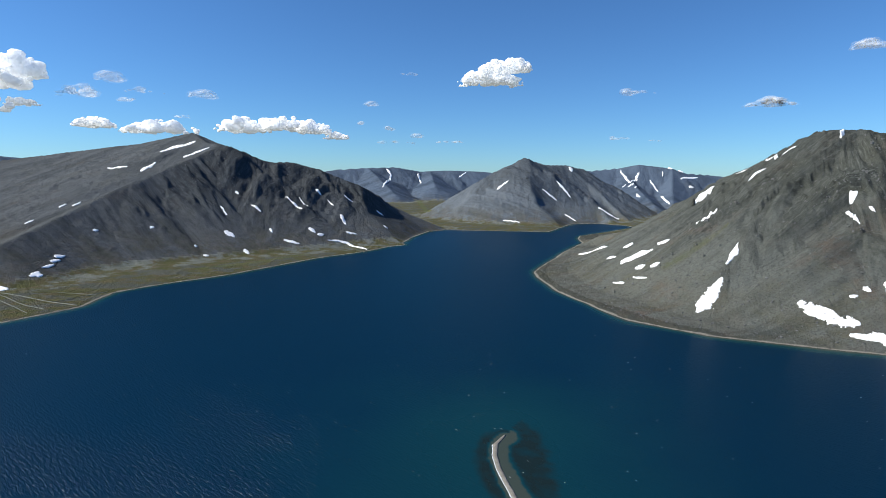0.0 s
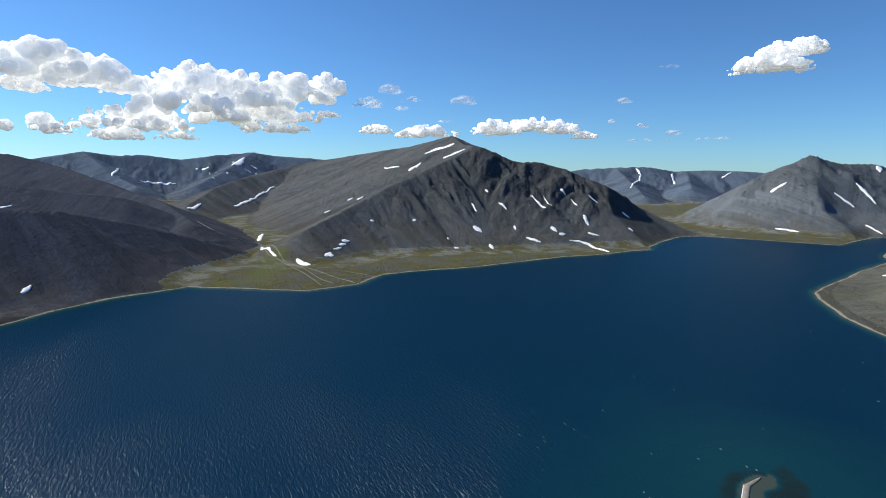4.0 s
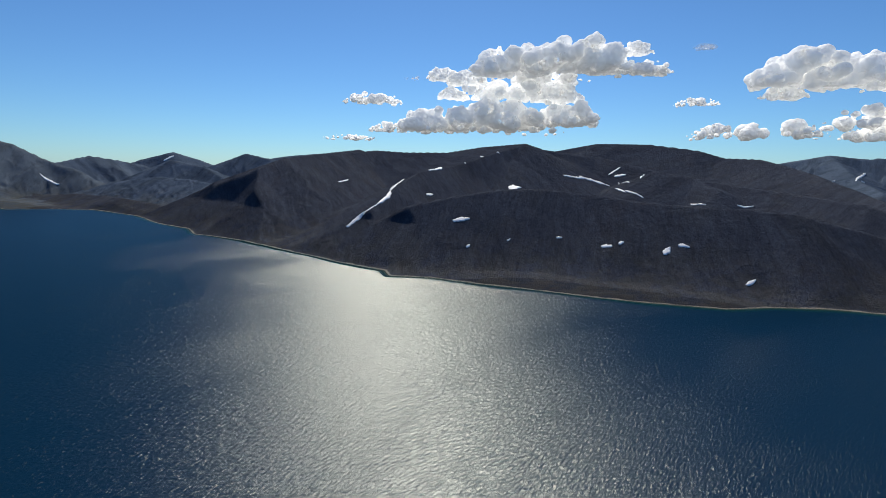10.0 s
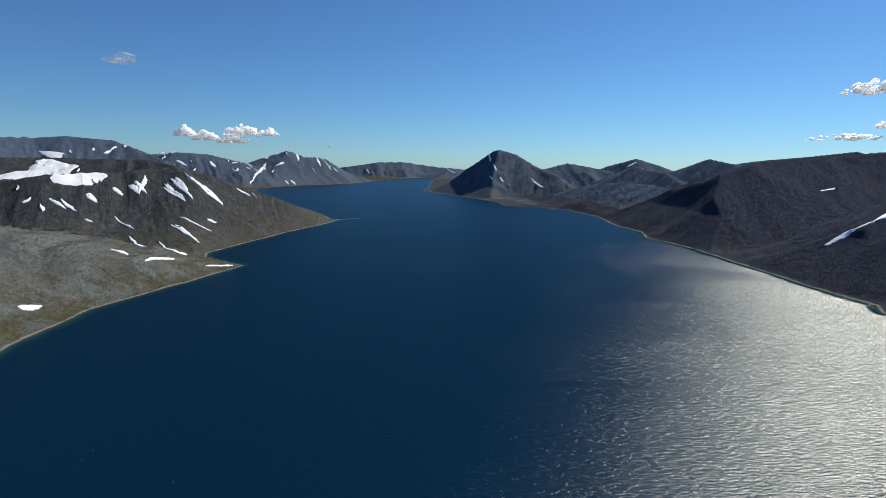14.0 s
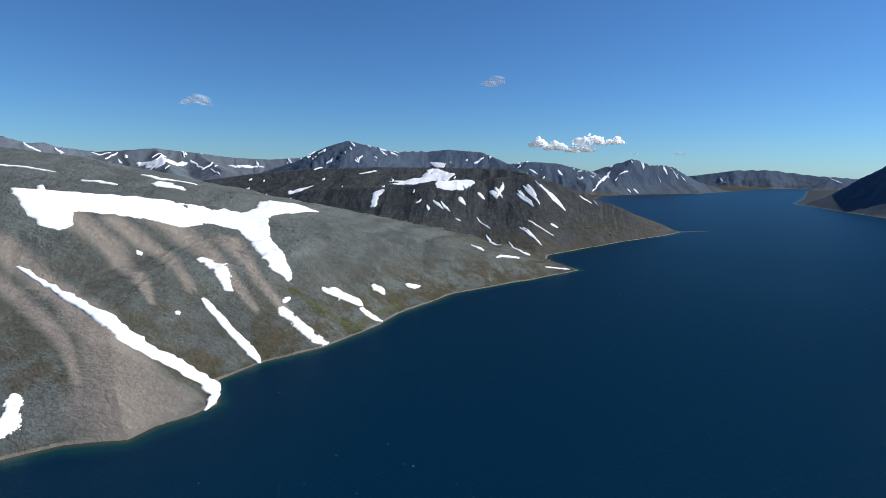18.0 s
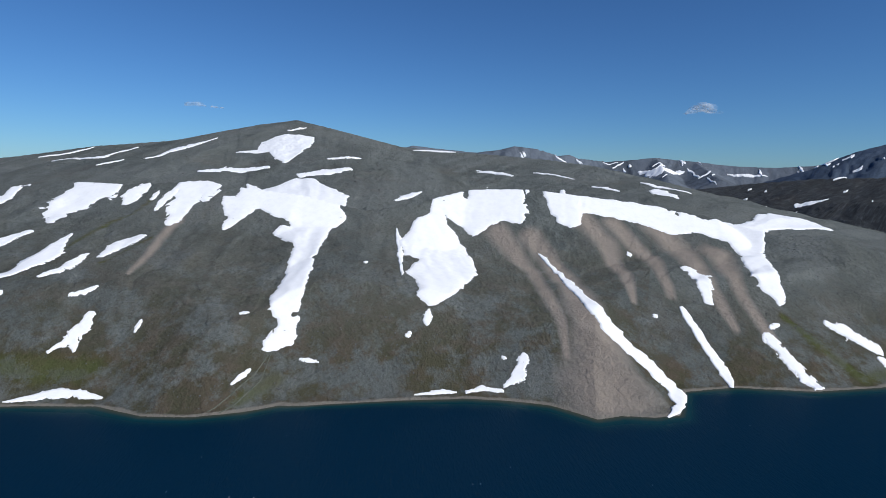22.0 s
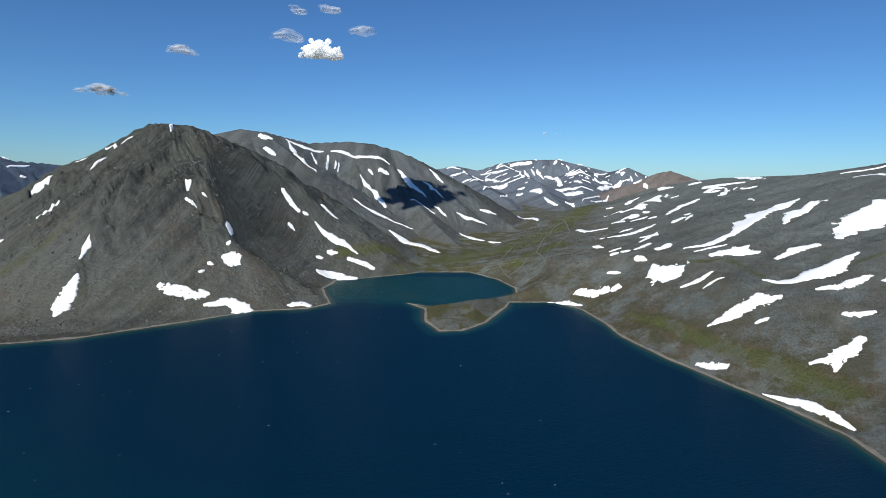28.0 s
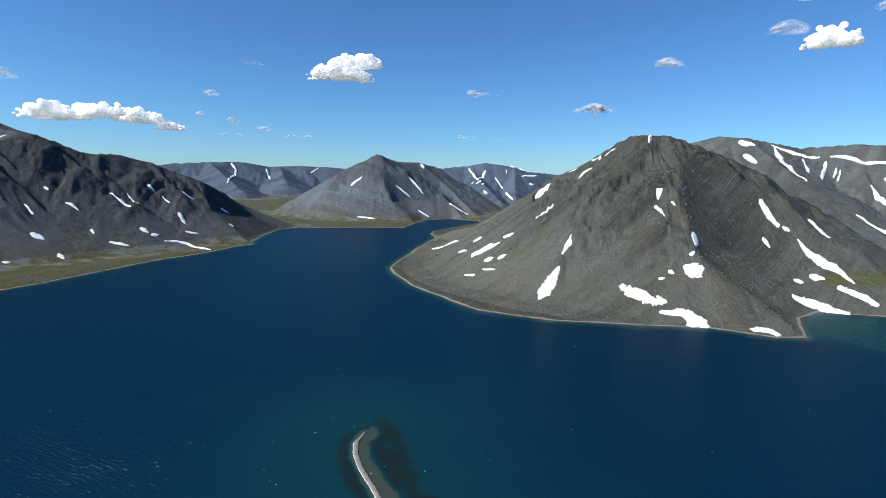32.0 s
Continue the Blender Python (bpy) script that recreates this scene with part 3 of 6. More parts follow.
def land(px, py, sd):
    """Height, mountain number, streak of scree, and the places along and down the slope at each point of flat arrays, given the shore distance."""
    reach = np.hypot(px, py)
    top = np.full(px.shape, -1e3)
    who = np.full(px.shape, -1)
    streak, side, down, bare = np.zeros(px.shape), px * 1.0, py * 1.0, np.zeros(px.shape)
    rough = layers(px / 60, py / 60, 5, 5, 0.55) - 0.5
    crag = layers(px / 11, py / 11, 15, 4, 0.6) - 0.5
    foot = 5.0
    for k, (name, slope, crest) in enumerate(RIDGES):
        cx, cy = spot(np.array([c[0] for c in crest]), np.array([c[1] for c in crest]))
        room = (max(c[2] for c in crest) + 25) / slope
        pick = np.nonzero((px > cx.min() - room) & (px < cx.max() + room) & (py > cy.min() - room) & (py < cy.max() + room) & (sd > -4))[0]
        x, y = px[pick], py[pick]
        best = np.full(x.shape, -1e3)
        far, lean = np.full(x.shape, 0.0 if name in STRAIGHT else 1e6), np.zeros(x.shape)
        fall = [(p[2] - q[2]) / math.hypot(u, v) / slope for p, q, u, v in zip(crest, crest[1:], np.diff(cx), np.diff(cy))]
        fall = np.clip([fall[0]] + [(p + q) / 2 for p, q in zip(fall, fall[1:])] + [fall[-1]], -1.2, 1.2)
        for i, ((_, _, z0), (_, _, z1)) in enumerate(zip(crest, crest[1:])):
            s, d = along(x, y, cx[i], cy[i], cx[i + 1], cy[i + 1])
            z = z0 + (z1 - z0) * s - slope * d
            win = z > best
            best = np.where(win, z, best)
            far = np.where(win, d, far) if name in STRAIGHT else np.minimum(far, d)
            lean = np.where(win, fall[i] + (fall[i + 1] - fall[i]) * s, lean)
        chord = math.hypot(cx[-1] - cx[0], cy[-1] - cy[0])
        run_at = ((x - cx[0]) * (cx[-1] - cx[0]) + (y - cy[0]) * (cy[-1] - cy[0])) / chord
        near = (best > -15) & (best > top[pick] - 25)
        pick, best, run_at, far = pick[near], best[near], (run_at - lean * far * (name in STRAIGHT))[near], far[near]
        size = 1.0 + reach[pick] / 1200
        bend = rough[pick] * (0.3 if name in STRAIGHT else 0.9) + crag[pick] * 0.12
        flute = np.abs(layers(run_at / (30 * size) + bend, far / (190 * size), 31 + k, 3) - 0.5) * 2
        rill = layers(run_at / (6.5 * size) + bend * 4, far / (80 * size), 61 + k, 4, 0.6)
        fade = np.clip(far / (45 * size), 0, 1)
        relief = RELIEF.get(name, 1.0)
        fade = fade * (np.clip(best / 60, 0.3, 1) if name in STRAIGHT else 1)
        best = best + size * relief * (fade * ((flute - 0.35) * 9 + (rill - 0.5) * 4.5) + rough[pick] * (2.0 if name in STRAIGHT else 3.5) * fade + crag[pick] * (1.2 + 1.6 * fade))
        rock = np.zeros(best.shape)
        if name in CRAGS:
            # bare rock ribs with sharp crests run down from the crest line and die out in the scree below
            where, depth, pitch, floor, full = CRAGS[name]
            rock = where(x[near], y[near]) * np.clip((best - floor) / (full - floor), 0, 1)
            warp = 0.35 * (layers(x[near] / 40, y[near] / 40, 17, 3) - 0.5)
            broad = 1 - 2 * np.abs(layers(run_at / pitch + warp, far / (pitch * 9), 41 + k, 2) - 0.5)
            thin = 1 - 2 * np.abs(layers(run_at / (pitch * 0.36) + warp * 2, far / (pitch * 3), 47 + k, 3, 0.6) - 0.5)
            blocks = layers(x[near] / 7, y[near] / 7, 53, 3, 0.6) - 0.5
            best = best + rock * np.clip(far / 12, 0.15, 1) * depth * ((broad - 0.72) * 1.5 + (thin - 0.7) * 0.75 + blocks * 0.45)
        best = np.where(best > 8 * foot, best, foot * np.log1p(np.exp(np.clip(best / foot, -30, 8))))
        win = best > top[pick]
        pick = pick[win]
        bare[pick] = rock[win]
        side[pick], down[pick] = run_at[win] + bend[win] * 12 * size[win], far[win]
        top[pick], who[pick], streak[pick] = best[win], NAMES.index(name), 0.5 + (0.45 * (1 - flute[win]) + 0.75 * rill[win] - 0.6) * min(1.0, 0.25 + 0.75 * relief)
    bank = np.where(sd < 5, sd * 0.16, 0.8 + (sd - 5) * 0.58 + np.clip(sd - 70, 0, None) * 0.5)
    low = np.minimum(bank, 0.8 + np.clip(sd - 5, 0, 600) * 0.012 + (rough + 0.5) * np.clip(sd / 30, 0, 1) * 3)
    high = np.maximum(np.minimum(top, bank), low)
    who = np.where((top < 6.5) & (sd > 0), -1, who)
    return np.where(sd < 0, np.maximum(sd * 0.35, -6), high), who, streak, side, down, bare


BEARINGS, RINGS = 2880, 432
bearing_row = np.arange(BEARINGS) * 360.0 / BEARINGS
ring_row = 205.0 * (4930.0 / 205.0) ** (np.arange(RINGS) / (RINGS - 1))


def shore_grid(bearings, rings, margin=40):
    """Shore distance on a grid of bearings and rings: coarse far from the water's edge, exact beside it."""
    b, r = np.meshgrid(bearings[::6], rings[::4], indexing="ij")
    rough_sd = inland(*spot(b, r))
    rough_sd = np.vstack([rough_sd, rough_sd[:1]])
    i, j = np.arange(len(bearings)) / 6, np.minimum(np.arange(len(rings)) / 4, rough_sd.shape[1] - 1.001)
    i0, j0 = i.astype(int), j.astype(int)
    fi, fj = (i - i0)[:, None], (j - j0)[None, :]
    part = lambda u, v: rough_sd[np.ix_(i0 + u, j0 + v)]
    sd = (part(0, 0) * (1 - fi) + part(1, 0) * fi) * (1 - fj) + (part(0, 1) * (1 - fi) + part(1, 1) * fi) * fj
    b, r = np.meshgrid(bearings, rings, indexing="ij")
    x, y = spot(b, r)
    close = np.abs(sd) < margin + r * 0.03
    sd[close] = inland(x[close], y[close])
    return x, y, sd


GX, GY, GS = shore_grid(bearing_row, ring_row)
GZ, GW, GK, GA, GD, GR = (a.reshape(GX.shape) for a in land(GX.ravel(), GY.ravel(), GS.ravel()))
# the low shores below these mountains share their colours, painted shade and haze included
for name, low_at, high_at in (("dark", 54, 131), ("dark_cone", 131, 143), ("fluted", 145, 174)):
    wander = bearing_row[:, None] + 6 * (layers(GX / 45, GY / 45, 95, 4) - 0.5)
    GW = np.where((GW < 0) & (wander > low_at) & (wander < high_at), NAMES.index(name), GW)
# the pyramid stands on an apron of its own bare gravel
apron = (bearing_row[:, None] > 309) & (bearing_row[:, None] < 351) & (ring_row[None, :] < 980)
GW = np.where(apron & (GW < 0), NAMES.index("pyramid"), GW)


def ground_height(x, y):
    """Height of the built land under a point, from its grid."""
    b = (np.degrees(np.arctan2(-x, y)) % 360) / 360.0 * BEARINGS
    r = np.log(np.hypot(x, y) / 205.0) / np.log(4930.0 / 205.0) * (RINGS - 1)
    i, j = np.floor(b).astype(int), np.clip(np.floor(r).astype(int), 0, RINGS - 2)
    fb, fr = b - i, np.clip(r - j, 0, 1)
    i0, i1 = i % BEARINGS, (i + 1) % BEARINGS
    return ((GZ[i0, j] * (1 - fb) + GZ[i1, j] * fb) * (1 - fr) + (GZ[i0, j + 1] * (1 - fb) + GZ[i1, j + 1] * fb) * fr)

# bare scree fans and green ground: strokes of bearing, distance, half width
SCREE, GREEN = [], []
SCREE.append([(212.3, 348, 5.71), (209.9, 305, 10.15), (207.4, 255, 17.27), (206.4, 235, 25.52)])
SCREE.append([(218.6, 376, 10.24), (214.8, 336, 5.54), (211.6, 276, 4.64), (210.7, 252, 2.29)])
SCREE.append([(215.1, 372, 10.14), (212.8, 348, 7.62), (210.4, 299, 4.98)])
SCREE.append([(210, 396, 10.75), (207.5, 379, 9.08), (205.4, 337, 4.45), (204.4, 310, 2.4)])
SCREE.append([(203, 410, 13.33), (200.2, 390, 10.6), (197.4, 344, 5.66), (195, 319, 2.46)])
SCREE.append([(197.3, 400, 10.84), (195, 349, 4.97), (191.3, 317, 3.5), (188.8, 305, 2.71)])
SCREE.append([(206.9, 400, 8.68), (203.1, 373, 6.09), (200.9, 326, 3.59)])
SCREE.append([(250.7, 437, 4.72), (253.6, 366, 3.2), (255.3, 344, 1.89)])
GREEN.append([(337, 486, 6.26), (334.6, 501, 8.06), (331.9, 523, 4.49)])
GREEN.append([(277.8, 379, 4.13), (269.7, 322, 7.09), (258.9, 281, 7.84)])
GREEN.append([(260.6, 395, 2.58), (256.3, 446, 2.89), (252.9, 466, 2.01)])
GREEN.append([(257.5, 366, 1.6), (253, 394, 1.71)])
GREEN.append([(246.1, 232, 3.99), (242.4, 242, 5.51)])
GREEN.append([(292.8, 693, 14.75), (288, 647, 20.67), (285.1, 813, 17.24)])
GREEN.append([(302.5, 542, 2.32), (293.3, 582, 4.35)])
GREEN.append([(272.7, 427, 3.23), (269.2, 428, 3.24), (265.6, 375, 2.04)])
GREEN.append([(285.5, 588, 18.83), (289, 533, 17.14)])
GREEN.append([(297.0, 600, 30.0), (291.0, 640, 38.0), (286.5, 760, 34.0), (283.0, 1000, 30.0), (281.0, 1300, 26.0)])
GREEN.append([(303.0, 575, 14.0), (308.5, 540, 9.0)])
GREEN.append([(42.8, 621, 16.56), (44.6, 505, 16.24), (48.2, 507, 8.15)])
GREEN.append([(24.8, 611, 5.22), (19.5, 632, 6.06), (14.5, 690, 3.67)])
GREEN.append([(359, 1126, 4.76), (353, 1105, 4.67), (349.4, 1078, 3.42)])
GREEN.append([(2.6, 2047, 10.79), (1.4, 1275, 6.73)])
GREEN.append([(180.2, 379, 4.12), (185.1, 328, 4.34), (188.8, 336, 5.53), (191.3, 345, 3.02)])


def mesh_object(name, verts, faces, mat, smooth=True):
    """A mesh from numpy arrays of corners and quads."""
    me = bpy.data.meshes.new(name)
    me.vertices.add(len(verts))
    me.vertices.foreach_set("co", verts.astype(np.float32).ravel())
    me.loops.add(faces.size)
    me.loops.foreach_set("vertex_index", faces.astype(np.int32).ravel())
    me.polygons.add(len(faces))
    me.polygons.foreach_set("loop_start", np.arange(0, faces.size, faces.shape[1], dtype=np.int32))
    me.polygons.foreach_set("use_smooth", np.full(len(faces), smooth))
    me.update(calc_edges=True)
    me.materials.append(mat)
    return new(name, me)


def value(ob, name, values):
    ob.data.attributes.new(name, "FLOAT", "POINT").data.foreach_set("value", values.astype(np.float32))


def near_strokes(x, y, strokes, soft=0.5):
    """1 inside any of the strokes, falling to 0 at their edges."""
    out = np.zeros(x.shape)
    for stroke in strokes:
        pts = [(*spot(a, d), w) for a, d, w in stroke]
        wide = max(p[2] for p in pts) * 1.5
        sx, sy = [p[0] for p in pts], [p[1] for p in pts]
        pick = np.nonzero((x > min(sx) - wide) & (x < max(sx) + wide) & (y > min(sy) - wide) & (y < max(sy) + wide))
        px, py = x[pick], y[pick]
        wob = 0.7 + 0.6 * layers(px / 14, py / 14, 91, 3)
        best = out[pick]
        for p, q in zip(pts, pts[1:]):
            s, d = along(px, py, p[0], p[1], q[0], q[1])
            w = (p[2] + (q[2] - p[2]) * s) * wob
            best = np.maximum(best, np.clip((1.15 - d / w) / soft, 0, 1))
        out[pick] = best
    return out


GB = np.clip(near_strokes(GX, GY, SCREE, 1.05) * (1.0 + 0.5 * layers(GX / 9, GY / 9, 93, 3)), 0, 1)
PLANTS = {"plateau": 0.85, "pyramid": 0.22, "whaleback": 0.35, "dark": 0.25, "great": 0.5, "fluted": 0.6, "cone": 0.6}
plants = np.array([PLANTS.get(n, 0.4) for n in NAMES] + [1.0])
rise = np.where((GW == NAMES.index("plateau")) & (bearing_row[:, None] > 203), 60.0, 34.0)
GT = np.clip(1.15 - GZ / rise, 0, 1) * plants[GW]
GT = np.clip(GT + near_strokes(GX, GY, GREEN, 0.8) * np.where(apron, 0.45, 0.9), 0, 1) * (1 - np.clip(GB * 1.5, 0, 1))
GM = np.clip(near_strokes(GX, GY, GREEN, 0.8) + 0.35 * (GW < 0), 0, 1)

LOOKS = {
    "pyramid": (MOUNTAIN, "mountain", "steep grey pyramid mountain of shattered rock above the lake"),
    "whaleback": (ASH, "mountain", "long rounded grey mountain with snow gullies above the valley"),
    "cone": (STEEL, "mountain", "grey cone mountain behind a green flat at the lake's head"),
    "head_range": (HAZE_BLUE, "mountain range", "grey-blue ridge with snow streaks behind the cone mountain"),
    "far_south_range": (HAZE_BLUE, "mountain range", "low distant blue-grey range with few snow patches"),
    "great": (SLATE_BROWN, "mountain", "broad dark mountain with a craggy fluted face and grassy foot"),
    "blue_range": (HAZE_BLUE, "mountain range", "distant haze-blue range behind the river valley"),
    "dark": (SHADE_DARK, "mountain", "long flat-topped mountain above the shore, coloured dark for shade"),
    "dark_cone": (COLD_HAZE, "mountain", "dark pointed mountain rising straight from the lake"),
    "east_range": (HAZE_BLUE, "mountain range", "rounded haze-blue hills beyond the far shore"),
    "snow_range": (HAZE_BLUE, "mountain range", "haze-blue range with snow patches along the far lake"),
    "lake_end_range": (HAZE_BLUE, "mountain range", "faint low range at the lake's far end"),
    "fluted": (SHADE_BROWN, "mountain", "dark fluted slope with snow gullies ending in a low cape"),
    "fluted_back": (HAZE_BLUE, "mountain range", "dark rounded summits behind the fluted slope"),
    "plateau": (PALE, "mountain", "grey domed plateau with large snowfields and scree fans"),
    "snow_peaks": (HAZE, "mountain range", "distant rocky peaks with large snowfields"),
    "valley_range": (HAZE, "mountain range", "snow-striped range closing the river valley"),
    "red_hill": (RED, "mountain", "small rusty red hill at the head of the valley"),
}


MASSIFS = {}


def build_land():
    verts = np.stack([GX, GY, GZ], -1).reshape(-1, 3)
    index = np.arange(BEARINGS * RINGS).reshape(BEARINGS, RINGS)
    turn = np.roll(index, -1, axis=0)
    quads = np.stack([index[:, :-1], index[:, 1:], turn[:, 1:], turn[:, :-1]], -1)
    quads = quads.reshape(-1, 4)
    owner = GW[:, :-1].reshape(-1)
    dry = (verts[quads][:, :, 2].max(1) > -2.5)
    for number in range(-1, len(NAMES)):
        q = quads[dry & (owner == number)]
        if not len(q):
            continue
        used, back = np.unique(q, return_inverse=True)
        name, look_of = ("valley_ground", None) if number < 0 else (NAMES[number], LOOKS[NAMES[number]])
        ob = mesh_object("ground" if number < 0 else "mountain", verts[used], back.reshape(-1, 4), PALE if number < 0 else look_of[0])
        for key, a in (("shore", GS), ("streak", GK), ("tundra", GT), ("scree", GB), ("meadow", GM), ("side", GA), ("down", GD), ("crag", GR)):
            value(ob, key, a.reshape(-1)[used])
        if number < 0:
            tagged(ob, "tundra flats and gravel beaches round the lake", "ground", kind="structure")
        else:
            MASSIFS[name] = tagged(ob, look_of[2], look_of[1])


build_land()


# the sand spit under the aircraft: bearing, distance, half width
SPIT = [(-7.2, 199.8, 0.48), (-6.17, 192, 1), (-6.14, 183.4, 1), (-6.61, 174.8, 0.96), (-7.41, 167, 0.96), (-8.15, 161, 0.96), (-9.63, 148.2, 1), (-11.03, 134.7, 1.1)]


def build_water():
    rings = np.concatenate([np.linspace(0, 110, 12), np.linspace(111, 260, 190), 260 * (4930 / 260) ** (np.arange(1, 291) / 290)])
    x, y, sd = shore_grid(np.arange(1200) * 0.3, rings)
    index = np.arange(x.size).reshape(x.shape)
    turn = np.roll(index, -1, axis=0)
    quads = np.stack([index[:, :-1], index[:, 1:], turn[:, 1:], turn[:, :-1]], -1).reshape(-1, 4)
    keep = sd.reshape(-1)[quads].min(1) < 12
    ob = mesh_object("water", np.stack([x, y, 0 * x], -1).reshape(-1, 3), quads[keep], WATER)
    shelf = 5 + 13 * layers(x / 60, y / 60, 44, 3)
    shoal = np.clip(1 + sd / shelf, 0, 1) ** 1.5
    close = np.hypot(x, y) < 330
    px, py = x[close], y[close]
    jag = layers(px / 5, py / 5, 51, 4, 0.65) - 0.5
    bar, side = np.full(px.shape, 1e3), np.zeros(px.shape)
    for (a0, d0, _), (a1, d1, _) in zip(SPIT, SPIT[1:]):
        p, q = spot(a0, d0), spot(a1, d1)
        d = along(px, py, *p, *q)[1]
        cross = (q[0] - p[0]) * (py - p[1]) - (q[1] - p[1]) * (px - p[0])
        side, bar = np.where(d < bar, np.sign(cross), side), np.minimum(d, bar)
    lee = bar * np.where(side > 0, 1.0, 2.2) + 3.5 * jag
    # sand under shallow water in the lee of the spit, weed round it, green shallows beyond
    sand = np.clip((7.0 - lee) / 2.0, 0, 1) * 0.88
    green = 0.42 * np.exp(-(bar / (38 + 40 * layers(px / 30, py / 30, 61, 3))) ** 2)
    shoal[close] = np.maximum(shoal[close], np.maximum(sand, green))
    reach = np.where(side > 0, 17, 9) * (0.5 + layers(px / 14, py / 14, 67, 4, 0.6))
    weed = np.zeros(x.shape)
    weed[close] = np.clip((lee - 6.0) / 1.2, 0, 1) * np.clip((reach - bar) / 3, 0, 1) * np.clip(0.55 + 1.3 * jag + 0.3, 0.3, 1)
    lagoon = along(x, y, *spot(293, 460), *spot(306, 470))[1]
    shoal = np.maximum(shoal, np.clip(1.5 - lagoon / 50, 0, 0.6) * (0.6 + 0.6 * layers(x / 40, y / 40, 63, 3)))
    value(ob, "shoal", shoal.reshape(-1))
    value(ob, "weed", weed.reshape(-1))
    tagged(ob, "deep blue lake water ruffled by wind", "water", kind="structure")


build_water()


def ribbon(stroke, thick, seed, ragged=0.75, lift=0.05, under=0.5, bend=0.0):
    """Corners and quads of a strip laid over the land along a stroke, bulging in the middle, with ragged sides."""
    pts = [(*spot(a, d), w) for a, d, w in stroke]
    step = max(0.3 * min(max(p[2] for p in pts), 5.0), 0.4)
    rows = []
    total = sum(math.hypot(q[0] - p[0], q[1] - p[1]) for p, q in zip(pts, pts[1:]))
    step = max(step, total / 160)
    for p, q in zip(pts, pts[1:]):
        n = max(2, int(math.hypot(q[0] - p[0], q[1] - p[1]) / step))
        rows += [tuple(p[k] + (q[k] - p[k]) * i / n for k in range(3)) for i in range(n)]
    rows.append(pts[-1])
    rows = np.array(rows)
    for _ in range(3):
        rows[1:-1] = rows[1:-1] * 0.5 + (rows[:-2] + rows[2:]) * 0.25
    way = np.gradient(rows[:, :2], axis=0)
    way /= np.maximum(np.hypot(way[:, 0], way[:, 1]), 1e-6)[:, None]
    run = np.concatenate([[0], np.cumsum(np.hypot(*np.diff(rows[:, :2], axis=0).T))])
    swing = max(rows[:, 2].mean(), 0.3)
    sway = (layers(run / (5 * swing), run * 0 + seed * 1.9, 3 + seed % 40, 3) - 0.5) * 1.6 * swing * np.clip(total / (10 * swing), 0, 1) * bend
    rows[:, 0] -= way[:, 1] * sway
    rows[:, 1] += way[:, 0] * sway
    rows[:, 2] *= 1 + bend * 1.3 * (layers(run / (4 * swing), run * 0 + seed * 5.3, 9 + seed % 40, 2) - 0.5)
    tip = np.minimum((3.2 + 3 * bend) * rows[:, 2], total / 2.2)
    ends = np.sqrt(np.clip(np.minimum(run + 0.1 * tip, total - run + 0.1 * tip) / np.maximum(tip, 0.1), 0.03, 1)) ** 1.2
    across = np.array([-1, -0.93, -0.6, -0.2, 0.2, 0.6, 0.93, 1])
    size = max(rows[:, 2].mean(), 0.4)
    verts = np.zeros((len(rows), 8, 3))
    for side in (0, 1):
        wob = layers(run / (1.5 * size) + 50 * side, run * 0 + seed * 3.7, 7 + seed % 50, 5, 0.85)
        width = rows[:, 2] * ends * (1 + ragged * 2 * (wob - 0.5))
        cols = range(4) if side == 0 else range(4, 8)
        for c in cols:
            verts[:, c, 0] = rows[:, 0] - way[:, 1] * across[c] * width
            verts[:, c, 1] = rows[:, 1] + way[:, 0] * across[c] * width
    x, y = verts[..., 0], verts[..., 1]
    bulge = np.sqrt(np.clip(1 - across ** 2, 0, 1))
    verts[..., 2] = ground_height(x, y) + lift + bulge * thick - np.where(np.abs(across) == 1, under, 0)
    i = np.arange(len(rows) * 8).reshape(len(rows), 8)
    quads = np.stack([i[:-1, :-1], i[:-1, 1:], i[1:, 1:], i[1:, :-1]], -1).reshape(-1, 4)
    return verts.reshape(-1, 3), quads


def strips(name, strokes, mat, thick, seed, **how):
    verts, quads, at = [], [], 0
    for k, s in enumerate(strokes):
        v, q = ribbon(s, thick, seed + k, **how)
        verts.append(v)
        quads.append(q + at)
        at += len(v)
    return mesh_object(name, np.vstack(verts), np.vstack(quads), mat)


def stroke_field(strokes, seed):
    """How far each point lies inside any of the strokes, with ragged edges; and the room that they take."""
    pts = [[(*spot(a, d), w) for a, d, w in s] for s in strokes]
    flat = np.array([p for s in pts for p in s])
    wide = flat[:, 2].max()

    def field(x, y):
        best = np.full(x.shape, -1e3)
        ragged = (layers(x / (wide * 0.8) + seed, y / (wide * 0.8), 11 + seed % 40, 5, 0.75) - 0.5) * 1.9
        for s in pts:
            for k, (p, q) in enumerate(zip(s, s[1:])):
                u, d = along(x, y, p[0], p[1], q[0], q[1])
                length = math.hypot(q[0] - p[0], q[1] - p[1]) + 0.01
                run = ((x - p[0]) * (q[0] - p[0]) + (y - p[1]) * (q[1] - p[1])) / length
                over = np.where((k == 0) & (run < 0), -run, 0) + np.where((k == len(s) - 2) & (run > length), run - length, 0)
                d = np.hypot(d, 2.6 * over)
                w = p[2] + (q[2] - p[2]) * u
                if len(s) == 2:
                    w = w * (1.12 - 0.62 * np.abs(2 * u - 0.8) ** 1.8)
                best = np.maximum(best, w * (1 + ragged) - d)
        return best

    return field, wide, (flat[:, :2] - 1.8 * wide).min(0), (flat[:, :2] + 1.8 * wide).max(0)


